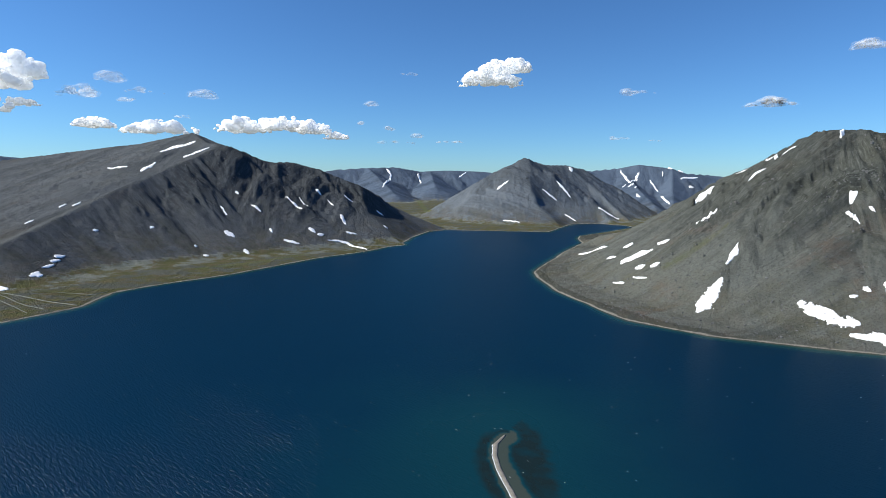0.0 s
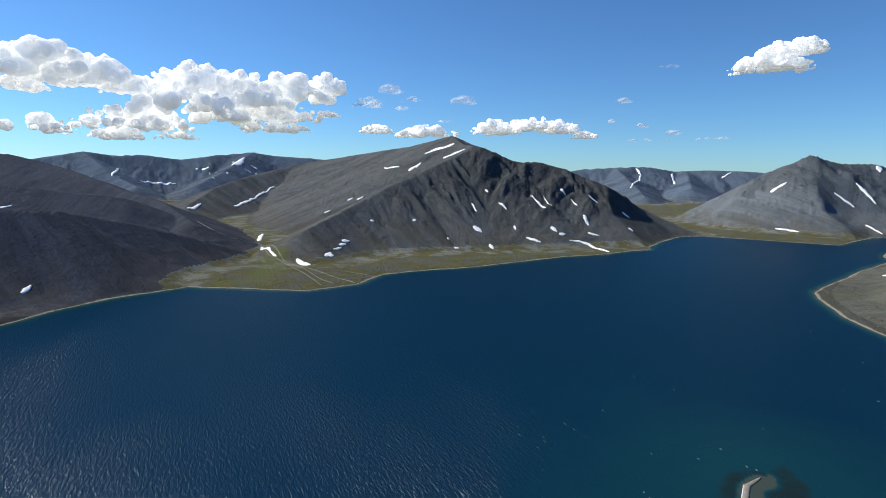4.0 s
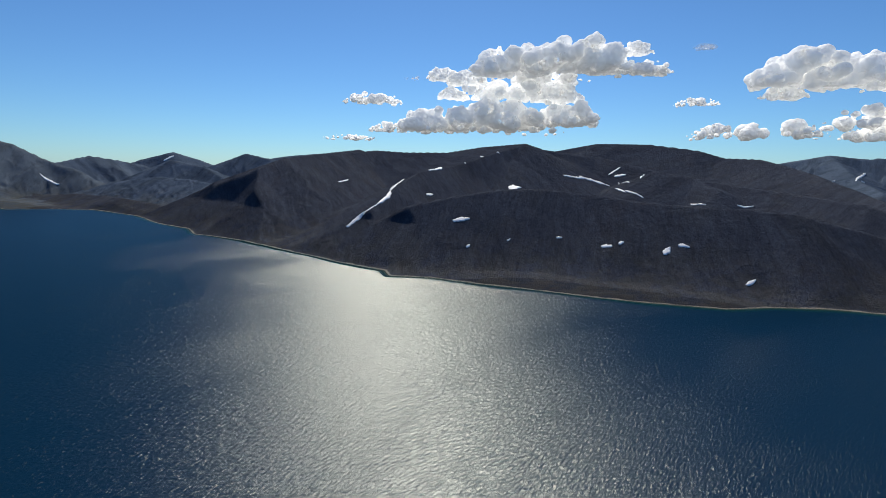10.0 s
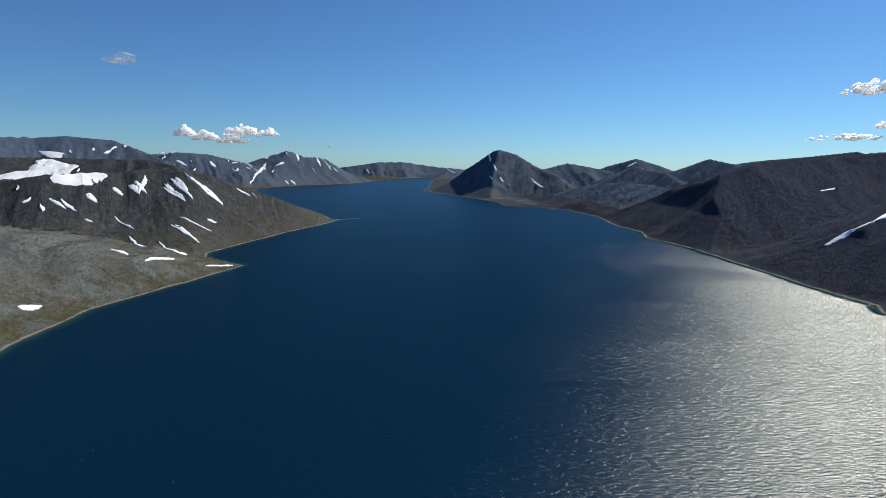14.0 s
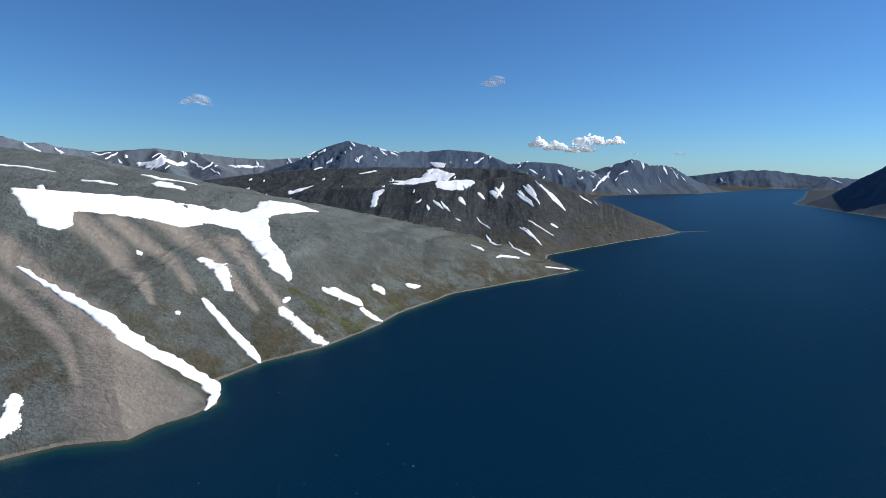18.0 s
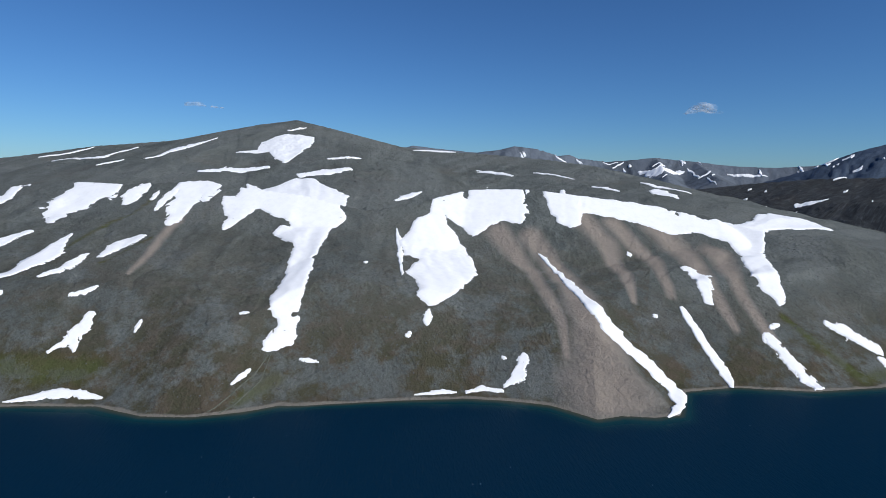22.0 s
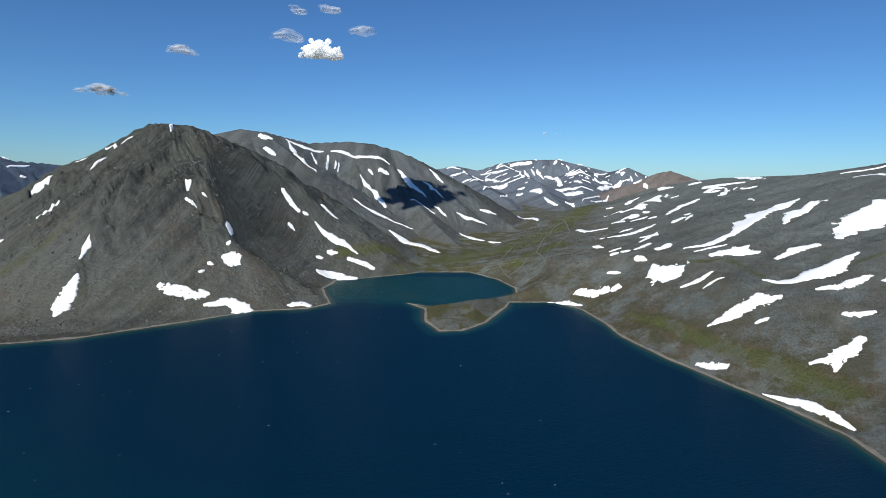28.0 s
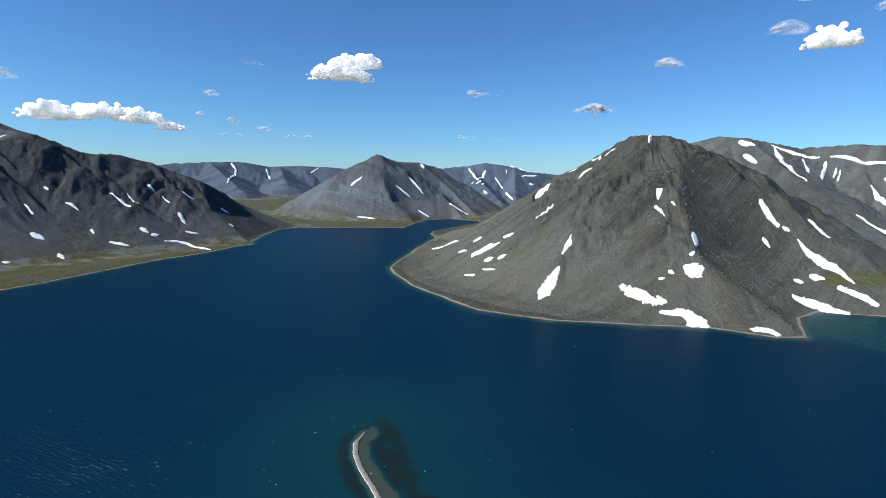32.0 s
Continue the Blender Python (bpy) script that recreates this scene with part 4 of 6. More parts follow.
def outline_field(outline, seed):
    xs, ys = spot(np.array([a for a, _ in outline], float), np.array([d for _, d in outline], float))

    def field(x, y):
        ragged = 4.2 * (layers(x / 5 + seed, y / 5, 11 + seed, 5, 0.75) - 0.5) + 7.0 * (layers(x / 19, y / 19 + seed, 23 + seed, 3) - 0.5)
        bare = np.clip(layers(x / 11 + 3.3, y / 11, 37 + seed, 3, 0.6) - 0.73, 0, 1) * 60
        return ragged - bare - within(x, y, xs, ys)

    return field, 7.0, np.array([xs.min() - 6, ys.min() - 6]), np.array([xs.max() + 6, ys.max() + 6])


def sheet(field, wide, lo, hi, thick, lift, most=150):
    """Corners and quads of one sheet over the land, wherever the field is above 0."""
    cell = max(0.35, wide / 9, (hi - lo).max() / most)
    x, y = np.meshgrid(np.arange(lo[0], hi[0], cell), np.arange(lo[1], hi[1], cell), indexing="ij")
    f = field(x, y)
    keep = np.maximum(np.maximum(f[:-1, :-1], f[1:, :-1]), np.maximum(f[:-1, 1:], f[1:, 1:])) > 0
    e = cell * 0.25
    gx, gy = (field(x + e, y) - field(x - e, y)) / (2 * e), (field(x, y + e) - field(x, y - e)) / (2 * e)
    g = np.maximum(gx * gx + gy * gy, 0.3)
    out = np.where(f < 0, np.minimum(-f / np.sqrt(g), cell * 1.2) / np.sqrt(g), 0)
    x, y = x + gx * out, y + gy * out
    z = ground_height(x, y) + np.where(f < 0, -0.1, lift + thick * np.sqrt(np.clip(f / (0.5 * wide), 0, 1)))
    i = np.arange(x.size).reshape(x.shape)
    quads = np.stack([i[:-1, :-1], i[1:, :-1], i[1:, 1:], i[:-1, 1:]], -1)[keep]
    used, back = np.unique(quads, return_inverse=True)
    return np.stack([x, y, z], -1).reshape(-1, 3)[used], back.reshape(-1, 4)


def snowfield(label, *outline):
    """A large old snowfield, from the corners of its outline."""
    tagged(mesh_object("snow_patch", *sheet(*outline_field(outline, len(outline)), 0.4, 0.3, 220), SNOW), label, "snow patch", "snow patches")


snow_count = 0


def snow(*strokes):
    """An old snow patch: one or more strokes of bearing, distance, half width."""
    global snow_count
    snow_count += 7
    far = strokes[0][0][1]
    wide = max(p[2] for s in strokes for p in s)
    long = sum(math.dist(spot(*p[:2]), spot(*q[:2])) for p, q in zip(strokes[0], strokes[0][1:])) / (2 * wide)
    thick, lift = min(0.1 + 0.008 * wide, 0.3) + far * 0.0002, 0.12 + far * 0.0006
    if len(strokes) > 1 or long < 5:
        ob = mesh_object("snow_patch", *sheet(*stroke_field(strokes, snow_count), thick, lift), SNOW)
    else:
        ob = strips("snow_patch", strokes, SNOW, thick, snow_count, lift=lift, under=0.6 + far * 0.001, bend=1.0)
    if len(strokes) > 1:
        label = "large branching white snowfield with ragged edges on grey scree"
    elif long > 4:
        label = "long narrow strip of white snow lying in a gully"
    elif wide > 6:
        label = "broad white old snow patch on bare slope"
    else:
        label = "small patch of white old snow on rock"
    tagged(ob, label, "snow patch", "snow patches")


def stream(*strokes):
    tagged(strips("stream", strokes, STREAM, 0.05, 900, lift=0.25, ragged=0.9, under=0.5), "shallow braided stream over pale gravel on tundra", "stream")


def snow_streaks(mountain, count, low, wide, label):
    """Many small snow streaks in the gullies of a far range, too many to tell apart."""
    rng = np.random.default_rng(len(mountain) * 31 + count)
    own = np.argwhere((GW == NAMES.index(mountain)) & (GZ > low) & (GK < 0.62))
    verts, quads, at = [], [], 0
    for n, (i, j) in enumerate(own[rng.integers(0, len(own), count)]):
        x, y, r = GX[i, j], GY[i, j], ring_row[j]
        e = 6.0
        gx = (ground_height(np.array([x + e]), np.array([y])) - ground_height(np.array([x - e]), np.array([y])))[0]
        gy = (ground_height(np.array([x]), np.array([y + e])) - ground_height(np.array([x]), np.array([y - e])))[0]
        g = math.hypot(gx, gy)
        if g < 1.2 or (gx * x + gy * y) < 0:
            continue
        run = rng.uniform(10, 60) ** 1.0 * wide * rng.uniform(0.4, 1.0)
        aside = rng.uniform(-0.25, 0.25, 3) * run
        pts = [(x - gx / g * run * k - gy / g * a, y - gy / g * run * k + gx / g * a) for k, a in zip((-0.5, 0, 0.5), aside)]
        w = rng.uniform(1.5, 5.5) * wide
        stroke = [(math.degrees(math.atan2(-px, py)), math.hypot(px, py), w * q) for (px, py), q in zip(pts, (0.5, 1.0, 0.7))]
        v, q = ribbon(stroke, 0.8, 77 + n, lift=1.0 + r * 0.0008, under=3.0, bend=1.0)
        verts.append(v)
        quads.append(q + at)
        at += len(v)
    tagged(mesh_object("snow_streaks", np.vstack(verts), np.vstack(quads), SNOW), label, "snow patch", kind="stuff")


def rocks(mountain, count, low, high, small, large, label, craggy=False):
    """Loose blocks and outcrops of one mountain, too many to tell apart."""
    rng = np.random.default_rng(count + len(mountain))
    fit = (GW == NAMES.index(mountain)) & (GZ > low) & (GZ < high) & (GX ** 2 + GY ** 2 < 1500 ** 2) & (GB < 0.15)
    if craggy:
        fit &= GK < 0.5
    own = np.argwhere(fit)
    i, j = own[rng.integers(0, len(own), count)].T
    x, y = GX[i, j] + rng.uniform(-2, 2, count), GY[i, j] + rng.uniform(-2, 2, count)
    size = small * (large / small) ** (rng.uniform(0, 1, count) ** 2.5)
    cube = np.array([(a, b, c) for a in (-1, 1) for b in (-1, 1) for c in (-1, 1)], float)
    face = np.array([(0, 1, 3, 2), (4, 6, 7, 5), (0, 4, 5, 1), (2, 3, 7, 6), (0, 2, 6, 4), (1, 5, 7, 3)])
    v = cube[None] * rng.uniform(0.45, 1.0, (count, 8, 3)) * size[:, None, None] * 0.5 * rng.uniform(0.6, 1.4, (count, 1, 3))
    turn = rng.uniform(0, 6.28, count)[:, None]
    c, s = np.cos(turn), np.sin(turn)
    vx, vy = v[..., 0] * c - v[..., 1] * s + x[:, None], v[..., 0] * s + v[..., 1] * c + y[:, None]
    vz = v[..., 2] * (1.5 if craggy else 0.8) + ground_height(x, y)[:, None] + 0.1 * size[:, None]
    faces = (face[None] + 8 * np.arange(count)[:, None, None]).reshape(-1, 4)
    ob = mesh_object("boulders", np.stack([vx, vy, vz], -1).reshape(-1, 3), faces, BLOCK, False)
    ob.parent = MASSIFS[mountain]
    tagged(ob, label, kind="stuff")


rocks("plateau", 4000, 1, 60, 0.3, 1.1, "grey boulders scattered over the lower slope")
rocks("plateau", 1500, 60, 180, 0.4, 2.0, "grey boulders scattered over the plateau")
rocks("pyramid", 3500, 1, 70, 0.4, 2.0, "grey blocks scattered on the pyramid's scree")
rocks("pyramid", 500, 62, 150, 0.6, 2.2, "dark craggy outcrops near the pyramid's top", True)
rocks("great", 400, 60, 170, 0.6, 2.2, "dark craggy outcrops on the great face", True)
rocks("whaleback", 1200, 10, 170, 0.6, 3.0, "grey blocks on the long mountain's flank")
rocks("cone", 600, 50, 150, 1.0, 3.0, "grey outcrops high on the cone mountain", True)
rocks("fluted", 900, 5, 95, 0.6, 3.0, "dark blocks on the fluted slope")

snow_streaks("valley_range", 150, 70, 0.8, "many snow streaks striping the far valley range")
snow_streaks("snow_peaks", 110, 95, 1.0, "snow streaks between rocks of distant peaks")
snow_streaks("snow_range", 60, 60, 1.0, "small snow patches along the far lake range")
snow_streaks("fluted_back", 40, 110, 0.8, "thin snow streaks on dark rounded summits")
snow_streaks("head_range", 30, 60, 0.8, "thin snow streaks on the ridge behind the cone")
snow_streaks("fluted", 60, 45, 0.35, "thin snow streaks in the gullies of the fluted slope")
snow_streaks("blue_range", 25, 70, 0.8, "thin snow streaks on the distant haze-blue range")

# ---- snow: strokes of bearing, distance, half width ----
snow([(239.49, 528.9, 5.1), (237.11, 537.2, 7.8), (234.26, 554.5, 4)])
snow([(240.44, 761.1, 2.1), (238.67, 784.9, 3.5)])
snow([(248.9, 574, 3.5), (246.01, 575.2, 8.3), (242.48, 577.4, 4.2)])
snow([(236.54, 596.7, 3.6), (233.22, 610.2, 3.9)])
snow([(261.26, 863.1, 2.7), (258.97, 858.7, 5.3), (257.13, 883.9, 1.1)])
snow([(260.27, 815.2, 1.8), (256.62, 717.1, 5.2), (253.91, 790.9, 2.9)])
snow([(253.38, 651.1, 2.9), (250.58, 693.9, 5.6), (247.15, 752.3, 2.7)])
snow([(257.18, 656, 1.8), (255.03, 666.9, 3)])
snow([(271.76, 1014.1, 4.7), (270.08, 1004.5, 6.2), (268.78, 995.4, 3.1)])
snow([(269.18, 1283.4, 1.2), (266.98, 1174.9, 4.5)])
snow([(271.18, 937.2, 3.6), (270.33, 945.2, 7.3)])
snow([(270.23, 837.4, 1.8), (269.6, 907.3, 4.7)])
snow([(268.59, 909.1, 3.5), (267.57, 915.2, 3.5)])
snow([(273.18, 459.2, 1.7), (270.85, 469.3, 3.4), (269.05, 501.2, 4.2), (267.18, 574.2, 11.9), (265.51, 592.2, 14.2), (264.06, 631.7, 4)])
snow([(272.17, 447.8, 1.1), (269.34, 459.1, 2)])
snow([(270.71, 438.4, 2.3), (268.72, 444, 6.5), (266.67, 439.7, 3.7)], [(268.18, 444.7, 2), (267.51, 453.9, 1.9)])
snow([(265.22, 513.6, 1.8), (263.89, 552.3, 6.8), (262.11, 597.4, 3.6)])
snow([(260.89, 462.5, 2.8), (259.66, 499.1, 13.1), (258.32, 507.6, 21.2), (255.63, 499.8, 8.5)])
snow([(255.13, 472.4, 3.7), (254.28, 483.5, 7.2), (253.16, 489.1, 5.3)])
snow([(253.02, 465.1, 2), (252.33, 474.5, 2.2)])
snow([(252.76, 450.5, 1.5), (251.79, 461.9, 3.8), (250.52, 473.1, 1.6)])
snow([(251.83, 417.7, 2.3), (250.67, 447.6, 9.5), (248.92, 462.8, 17.9), (248.05, 466.2, 7.9)])
snow([(265.28, 420.9, 1.6), (263.79, 442.5, 4.9), (262.23, 451.2, 2.7)])
snow([(266.2, 377.9, 1.3), (263.67, 374, 7.3), (261.36, 392.1, 5.6), (259.49, 429.4, 2.4)])
snow([(262.05, 359.5, 1), (260.12, 366, 3.9), (258.34, 386.2, 0.9)])
snow([(257.45, 377.5, 1.9), (255.5, 394.7, 7.7), (253.99, 401.2, 3.9)])
snow([(270.38, 339, 0.9), (268.16, 344.8, 4.8), (266.45, 352.1, 5.6), (264.59, 352, 2)])
snow([(275.78, 445.5, 2), (275.15, 424.9, 7.9), (274.03, 420.4, 11.1), (272.93, 414.8, 1.6)])
snow([(273.04, 392.5, 1.1), (271.53, 391, 2.8), (270.39, 398.9, 1)])
snow([(271.06, 377.5, 0.6), (269.32, 385.7, 1.5)])
snow([(259.96, 332.8, 1.1), (258.62, 331.7, 2), (257.75, 333.4, 0.9)])
snow([(266.42, 332.2, 1.1), (265.33, 335.2, 1.6)])
snow([(261.88, 300.4, 0.9), (260.65, 302.5, 2.2), (259.56, 305.8, 4), (258.42, 315.9, 2.1)], [(260, 295.2, 0.9), (259.68, 304, 2)])
snow([(255.12, 292.4, 0.7), (254.47, 299.3, 1.5)])
snow([(245.7, 280.8, 1.3), (244.73, 280, 1.2)])
snow([(246.83, 240.3, 0.5), (245.78, 243.5, 1.4), (244.86, 247.4, 0.6)])
snow([(239.88, 250.7, 0.8), (237.86, 247.5, 1.2)])
snow([(271.07, 308.2, 0.9), (269.86, 305.3, 2.1), (268.33, 303, 1.5)])
snow([(265.21, 282.7, 0.9), (262.67, 277.5, 1.8), (260.03, 271, 2.4), (258.04, 262, 0.8)])
snow([(277.29, 462, 2), (276.35, 454.9, 2.3)])
snow([(277.21, 488.4, 1.5), (276.07, 498.8, 3)])
snow([(275.35, 477.6, 2.3), (274.25, 473.5, 4)])
snow([(277.13, 538.4, 1.9), (275.42, 542.4, 3.9)])
snow([(229.47, 374.8, 1.2), (229.1, 356.8, 2.1), (228.92, 307.6, 0.6)])
snow([(228.48, 260.7, 1.2), (227.87, 260.4, 1.2)])
snow([(229.76, 461.7, 2.8), (228.41, 475.1, 4.6), (226.86, 501.5, 2.6)])
snow([(232.91, 321.7, 1.2), (232.55, 323.3, 1.1)])
snow([(215.82, 418.3, 3.6), (215.51, 418, 3.6)])
snow([(221.15, 627.8, 1.7), (219.22, 618.8, 2.5), (217.18, 604.6, 1.6)])
snow([(191.34, 972.6, 6.4), (188.95, 983.5, 3.8)])
snow([(214.15, 357.2, 1.3), (212.59, 342.5, 2.3), (209.88, 305.3, 3.3), (206.18, 277.2, 6), (202.25, 269.2, 7), (199.91, 262, 5.3), (199.33, 244.6, 2.1), (200.27, 231.3, 1)])
snow([(200.11, 318.8, 3.7), (198.6, 310.2, 4), (196.82, 297.4, 4), (195.31, 288.5, 3.6), (194.89, 280.1, 2.8)])
snow([(199.98, 362.3, 2.4), (198.53, 355.5, 5.2), (197.49, 330.7, 2.3)])
snow([(192.53, 324.1, 3.1), (190.36, 312.7, 3.3), (188.04, 303.6, 3.3)])
snow([(192.29, 330, 1.1), (191.55, 337, 1.5)])
snow([(205.35, 372.1, 1.8), (204.91, 374.1, 1.9)])
snow([(202.35, 306.6, 1.3), (202.07, 305, 1.3)])
snow([(221.68, 232, 0.8), (219.91, 234.4, 1.4), (217.46, 233.7, 0.7)], [(217.42, 236.1, 0.7), (215.98, 240.9, 3), (215.37, 250.1, 2.4), (215.43, 253.1, 0.9)])
snow([(227.45, 228.5, 0.8), (225.21, 230.7, 1.6), (222.66, 231.5, 1)])
snow([(217.8, 251, 0.8), (217.24, 250, 0.8)])
snow([(228.19, 262.6, 1), (227.76, 261.6, 1)])
snow([(221.04, 622, 1.7), (219.7, 616.9, 3.5), (217.3, 601.8, 1.6)])
snow([(215.22, 615.7, 1.1), (212.85, 608.6, 1.7), (210.98, 596.5, 1.4)])
snow([(209.12, 562.8, 2), (206.5, 546.4, 3.3)])
snow([(203.22, 555.1, 8), (201, 535.9, 6.5)])
snow([(204.58, 580.2, 2.8), (202.94, 576.2, 4.8), (199.85, 572, 2.8)])
snow([(188.23, 356.4, 1.7), (186.37, 356.9, 6.5), (184.19, 358.7, 4.3)])
snow([(184.18, 351.5, 2.6), (181.86, 346.5, 3.8)])
snow([(182.82, 390.1, 2.9), (181.63, 385.5, 4.8)])
snow([(179.17, 410.1, 2.4), (177.72, 419.2, 1.9)])
snow([(182.79, 760.5, 3.7), (182.47, 791.2, 5.5), (181.77, 798.7, 3.8)])
snow([(181.19, 977.4, 1.8), (178.26, 971.1, 6.7), (175.97, 995.3, 9.8)], [(175.43, 1593.8, 14.2), (176.89, 1635.2, 3.1)], [(175.93, 796, 11.5), (174.2, 795.9, 8.4), (171.97, 815, 1.5)])
snow([(176.43, 753.7, 1.7), (175.36, 738, 2.2)])
snow([(173.58, 771.7, 3.7), (172.97, 756.7, 1.4)])
snow([(171.63, 791.4, 2.9), (170.99, 783.4, 3.5)])
snow([(170.27, 801.5, 3.6), (169.67, 782.1, 2.7)])
snow([(167.47, 810, 1.4), (165.9, 772.5, 2.6)])
snow([(166.55, 820.6, 2.4), (165.59, 792.7, 3.2)])
snow([(165.26, 827.2, 4.5), (163.89, 810.5, 3.1), (162.55, 811.9, 2.3)])
snow([(161.19, 875.5, 1.5), (159.93, 882.2, 1.1)])
snow([(170.84, 684.2, 1), (169.11, 627.7, 4)])
snow([(168.32, 663.7, 0.9), (166.06, 575.3, 4.8)])
snow([(166.8, 702.9, 1.7), (164.83, 664.7, 2.7)])
snow([(172.19, 560.7, 2.7), (171.03, 532.5, 4.5)])
snow([(169.59, 508.4, 1), (167.12, 537.4, 5.2)])
snow([(164.41, 532.4, 0.6), (161.84, 551.2, 0.9)])
snow([(184.19, 1013.6, 2.8), (182.41, 1022.5, 3.1)])
snow([(174.04, 720.6, 1.1), (173.45, 718.8, 1.2)])
snow([(171.77, 734, 1.1), (170.32, 701.5, 1.2)])
snow([(163.95, 745.5, 2.7), (163.17, 746.9, 2.5)])
snow([(166.32, 721.6, 1.6), (163.61, 713.7, 1.8)])
snow([(334.05, 416.6, 1.3), (333.4, 423.8, 5.3), (332.67, 439.5, 4.7), (332.04, 450.2, 1.2)])
snow([(331.8, 463.6, 1.9), (331.19, 475.1, 2.2), (330.9, 487.1, 0.9)])
snow([(325.67, 428.8, 2.4), (324.59, 422, 5), (322.36, 417.4, 4.3), (321.34, 418.8, 1.6)])
snow([(321.8, 406, 1.5), (319.8, 410.4, 3.7), (318.49, 403.1, 7.2), (317.41, 399.7, 2.2)])
snow([(319.88, 458.9, 2.6), (319.01, 455, 6.6), (318.6, 449.2, 1.9)])
snow([(319.3, 498.2, 1.7), (319.13, 483.1, 3.4)])
snow([(319.48, 470.8, 1.6), (319.15, 474.3, 1.2)])
snow([(323.03, 523, 1.6), (322.09, 513, 1.6)])
snow([(322.87, 538.8, 4.3), (322.48, 537.8, 4)])
snow([(321.54, 527.1, 1), (321.15, 522.9, 1)])
snow([(314.04, 594.2, 2.3), (313.41, 586.1, 2.9), (312.42, 579.2, 1.5)])
snow([(312.09, 579.9, 1.4), (311.52, 579.2, 1.4)])
snow([(313.57, 563.2, 1.6), (312.91, 559.3, 1.4)])
snow([(310.85, 575.4, 1.5), (309.6, 565.4, 5.1), (307.57, 554.5, 3.5), (306.39, 544.6, 1.6)])
snow([(310.25, 603, 1.6), (308.54, 589.2, 2.6)])
snow([(307.58, 533.9, 2), (305.8, 530.8, 3.6), (304.78, 527.7, 2.3)])
snow([(310.7, 503.2, 3.9), (309.07, 506.9, 5), (306.7, 504.4, 4.5)])
snow([(309.63, 539.3, 3.4), (308.58, 539.9, 2.8)])
snow([(310.8, 527.5, 2.2), (310.1, 528.6, 2)])
snow([(321.31, 449.8, 1.8), (320.81, 447.8, 1.4)])
snow([(322.17, 439.1, 1.2), (321.65, 441.9, 1.1)])
snow([(313.6, 403.7, 2.6), (312.62, 408.4, 4.5), (311.46, 402.9, 2.2)])
snow([(306.94, 829.2, 1.6), (304.89, 813.9, 5.6), (302.5, 807.1, 3.1)])
snow([(306.17, 955.3, 3.6), (304.88, 911.9, 4.7), (303.4, 877.5, 6.1)])
snow([(303.1, 769.8, 7), (301.58, 753.6, 11.6), (297.62, 649.2, 3.5)])
snow([(302.5, 807.1, 2.5), (300.69, 814.9, 2.6)])
snow([(313.65, 1008.7, 2.2), (311.74, 1014.9, 5.4), (309.94, 1029.8, 2.1)])
snow([(313.38, 1008.2, 3.9), (312.31, 942.5, 4.9), (310.66, 886, 2)])
snow([(311.19, 1006.2, 1.7), (310.53, 962.7, 1.7)])
snow([(309.44, 1016.5, 2.7), (309.63, 938.9, 1.5)])
snow([(308.65, 1002.1, 1.9), (308.83, 974.8, 1.1)])
snow([(308.36, 999.8, 1.1), (308.49, 969.7, 1.1)])
snow([(316.17, 982.5, 6.5), (314.9, 978.2, 9)])
snow([(315.68, 942, 5.3), (314.62, 931.6, 4.5)])
snow([(309.21, 1030.8, 2.8), (307.2, 1033.1, 5.3), (303.11, 1011.7, 3.4)])
snow([(305.35, 981.8, 2.4), (304.88, 965.5, 2.2)])
snow([(304.29, 976.5, 5.1), (303.23, 977.3, 10.8)])
snow([(302.23, 995, 1.2), (301.03, 950.9, 5.2), (299.22, 927.4, 3.3)])
snow([(299.54, 979.3, 2.1), (297.41, 936.5, 3.7)])
snow([(301.01, 890.9, 1.6), (298.29, 881, 1.9)])
snow([(298.42, 903.7, 2.1), (297.08, 877, 2.2)])
snow([(298.95, 1024.8, 3.8), (297.5, 993.6, 1.7)])
snow([(334.86, 626.5, 1.3), (333.35, 632.5, 4.6)])
snow([(334.62, 548, 1.6), (332.96, 556.6, 2.3)])
snow([(331.53, 645.4, 2.1), (330.46, 649.6, 1.6)])
snow([(330.55, 583.5, 0.9), (329.63, 591.5, 1.1), (329.27, 594.4, 0.8)])
snow([(329.24, 649.1, 2.9), (328.48, 607.8, 3.1)])
snow([(328.03, 611.5, 1.9), (327.11, 615.2, 1.2)])
snow([(324.01, 620.3, 0.9), (323.84, 630.6, 1.8)])
snow([(285.95, 424.3, 1.5), (284.19, 424.2, 3.2), (282.43, 416.9, 0.8)])
snow([(283.08, 435.4, 3.4), (281.35, 427.2, 4), (279.97, 428.4, 4.1)])
snow([(279.52, 426.3, 4), (278.6, 424.5, 3.8)])
snow([(280.07, 450.9, 1.7), (278.79, 446.6, 1.7)])
snow([(277.42, 463.2, 2.4), (276.6, 455.3, 2.1)])
snow([(283.4, 701.4, 3.2), (281.7, 648.8, 3.5), (280.32, 646.6, 2.3)])
snow([(280.26, 572.8, 2.1), (278.91, 569.7, 4.1), (277.32, 589.4, 4.8), (275.78, 617.1, 1.3)])
snow([(279.09, 603.8, 0.9), (277.98, 617.8, 3.4)])
snow([(280.99, 577.7, 2.8), (280.55, 577.3, 2.8)])
snow([(277.26, 514.7, 1.9), (276.23, 534.8, 3.2), (275.47, 559, 1.4)])
snow([(277.59, 483.1, 1.3), (276.95, 489.3, 2.7), (276.19, 501.6, 1.4)])
snow([(275.5, 472.7, 3.4), (274.84, 478.3, 4.6), (274.35, 488.7, 2.2)])
snow([(278.82, 478.8, 2.3), (277.96, 483.6, 2)])
snow([(279.92, 486.6, 2.4), (278.95, 497.9, 3)])
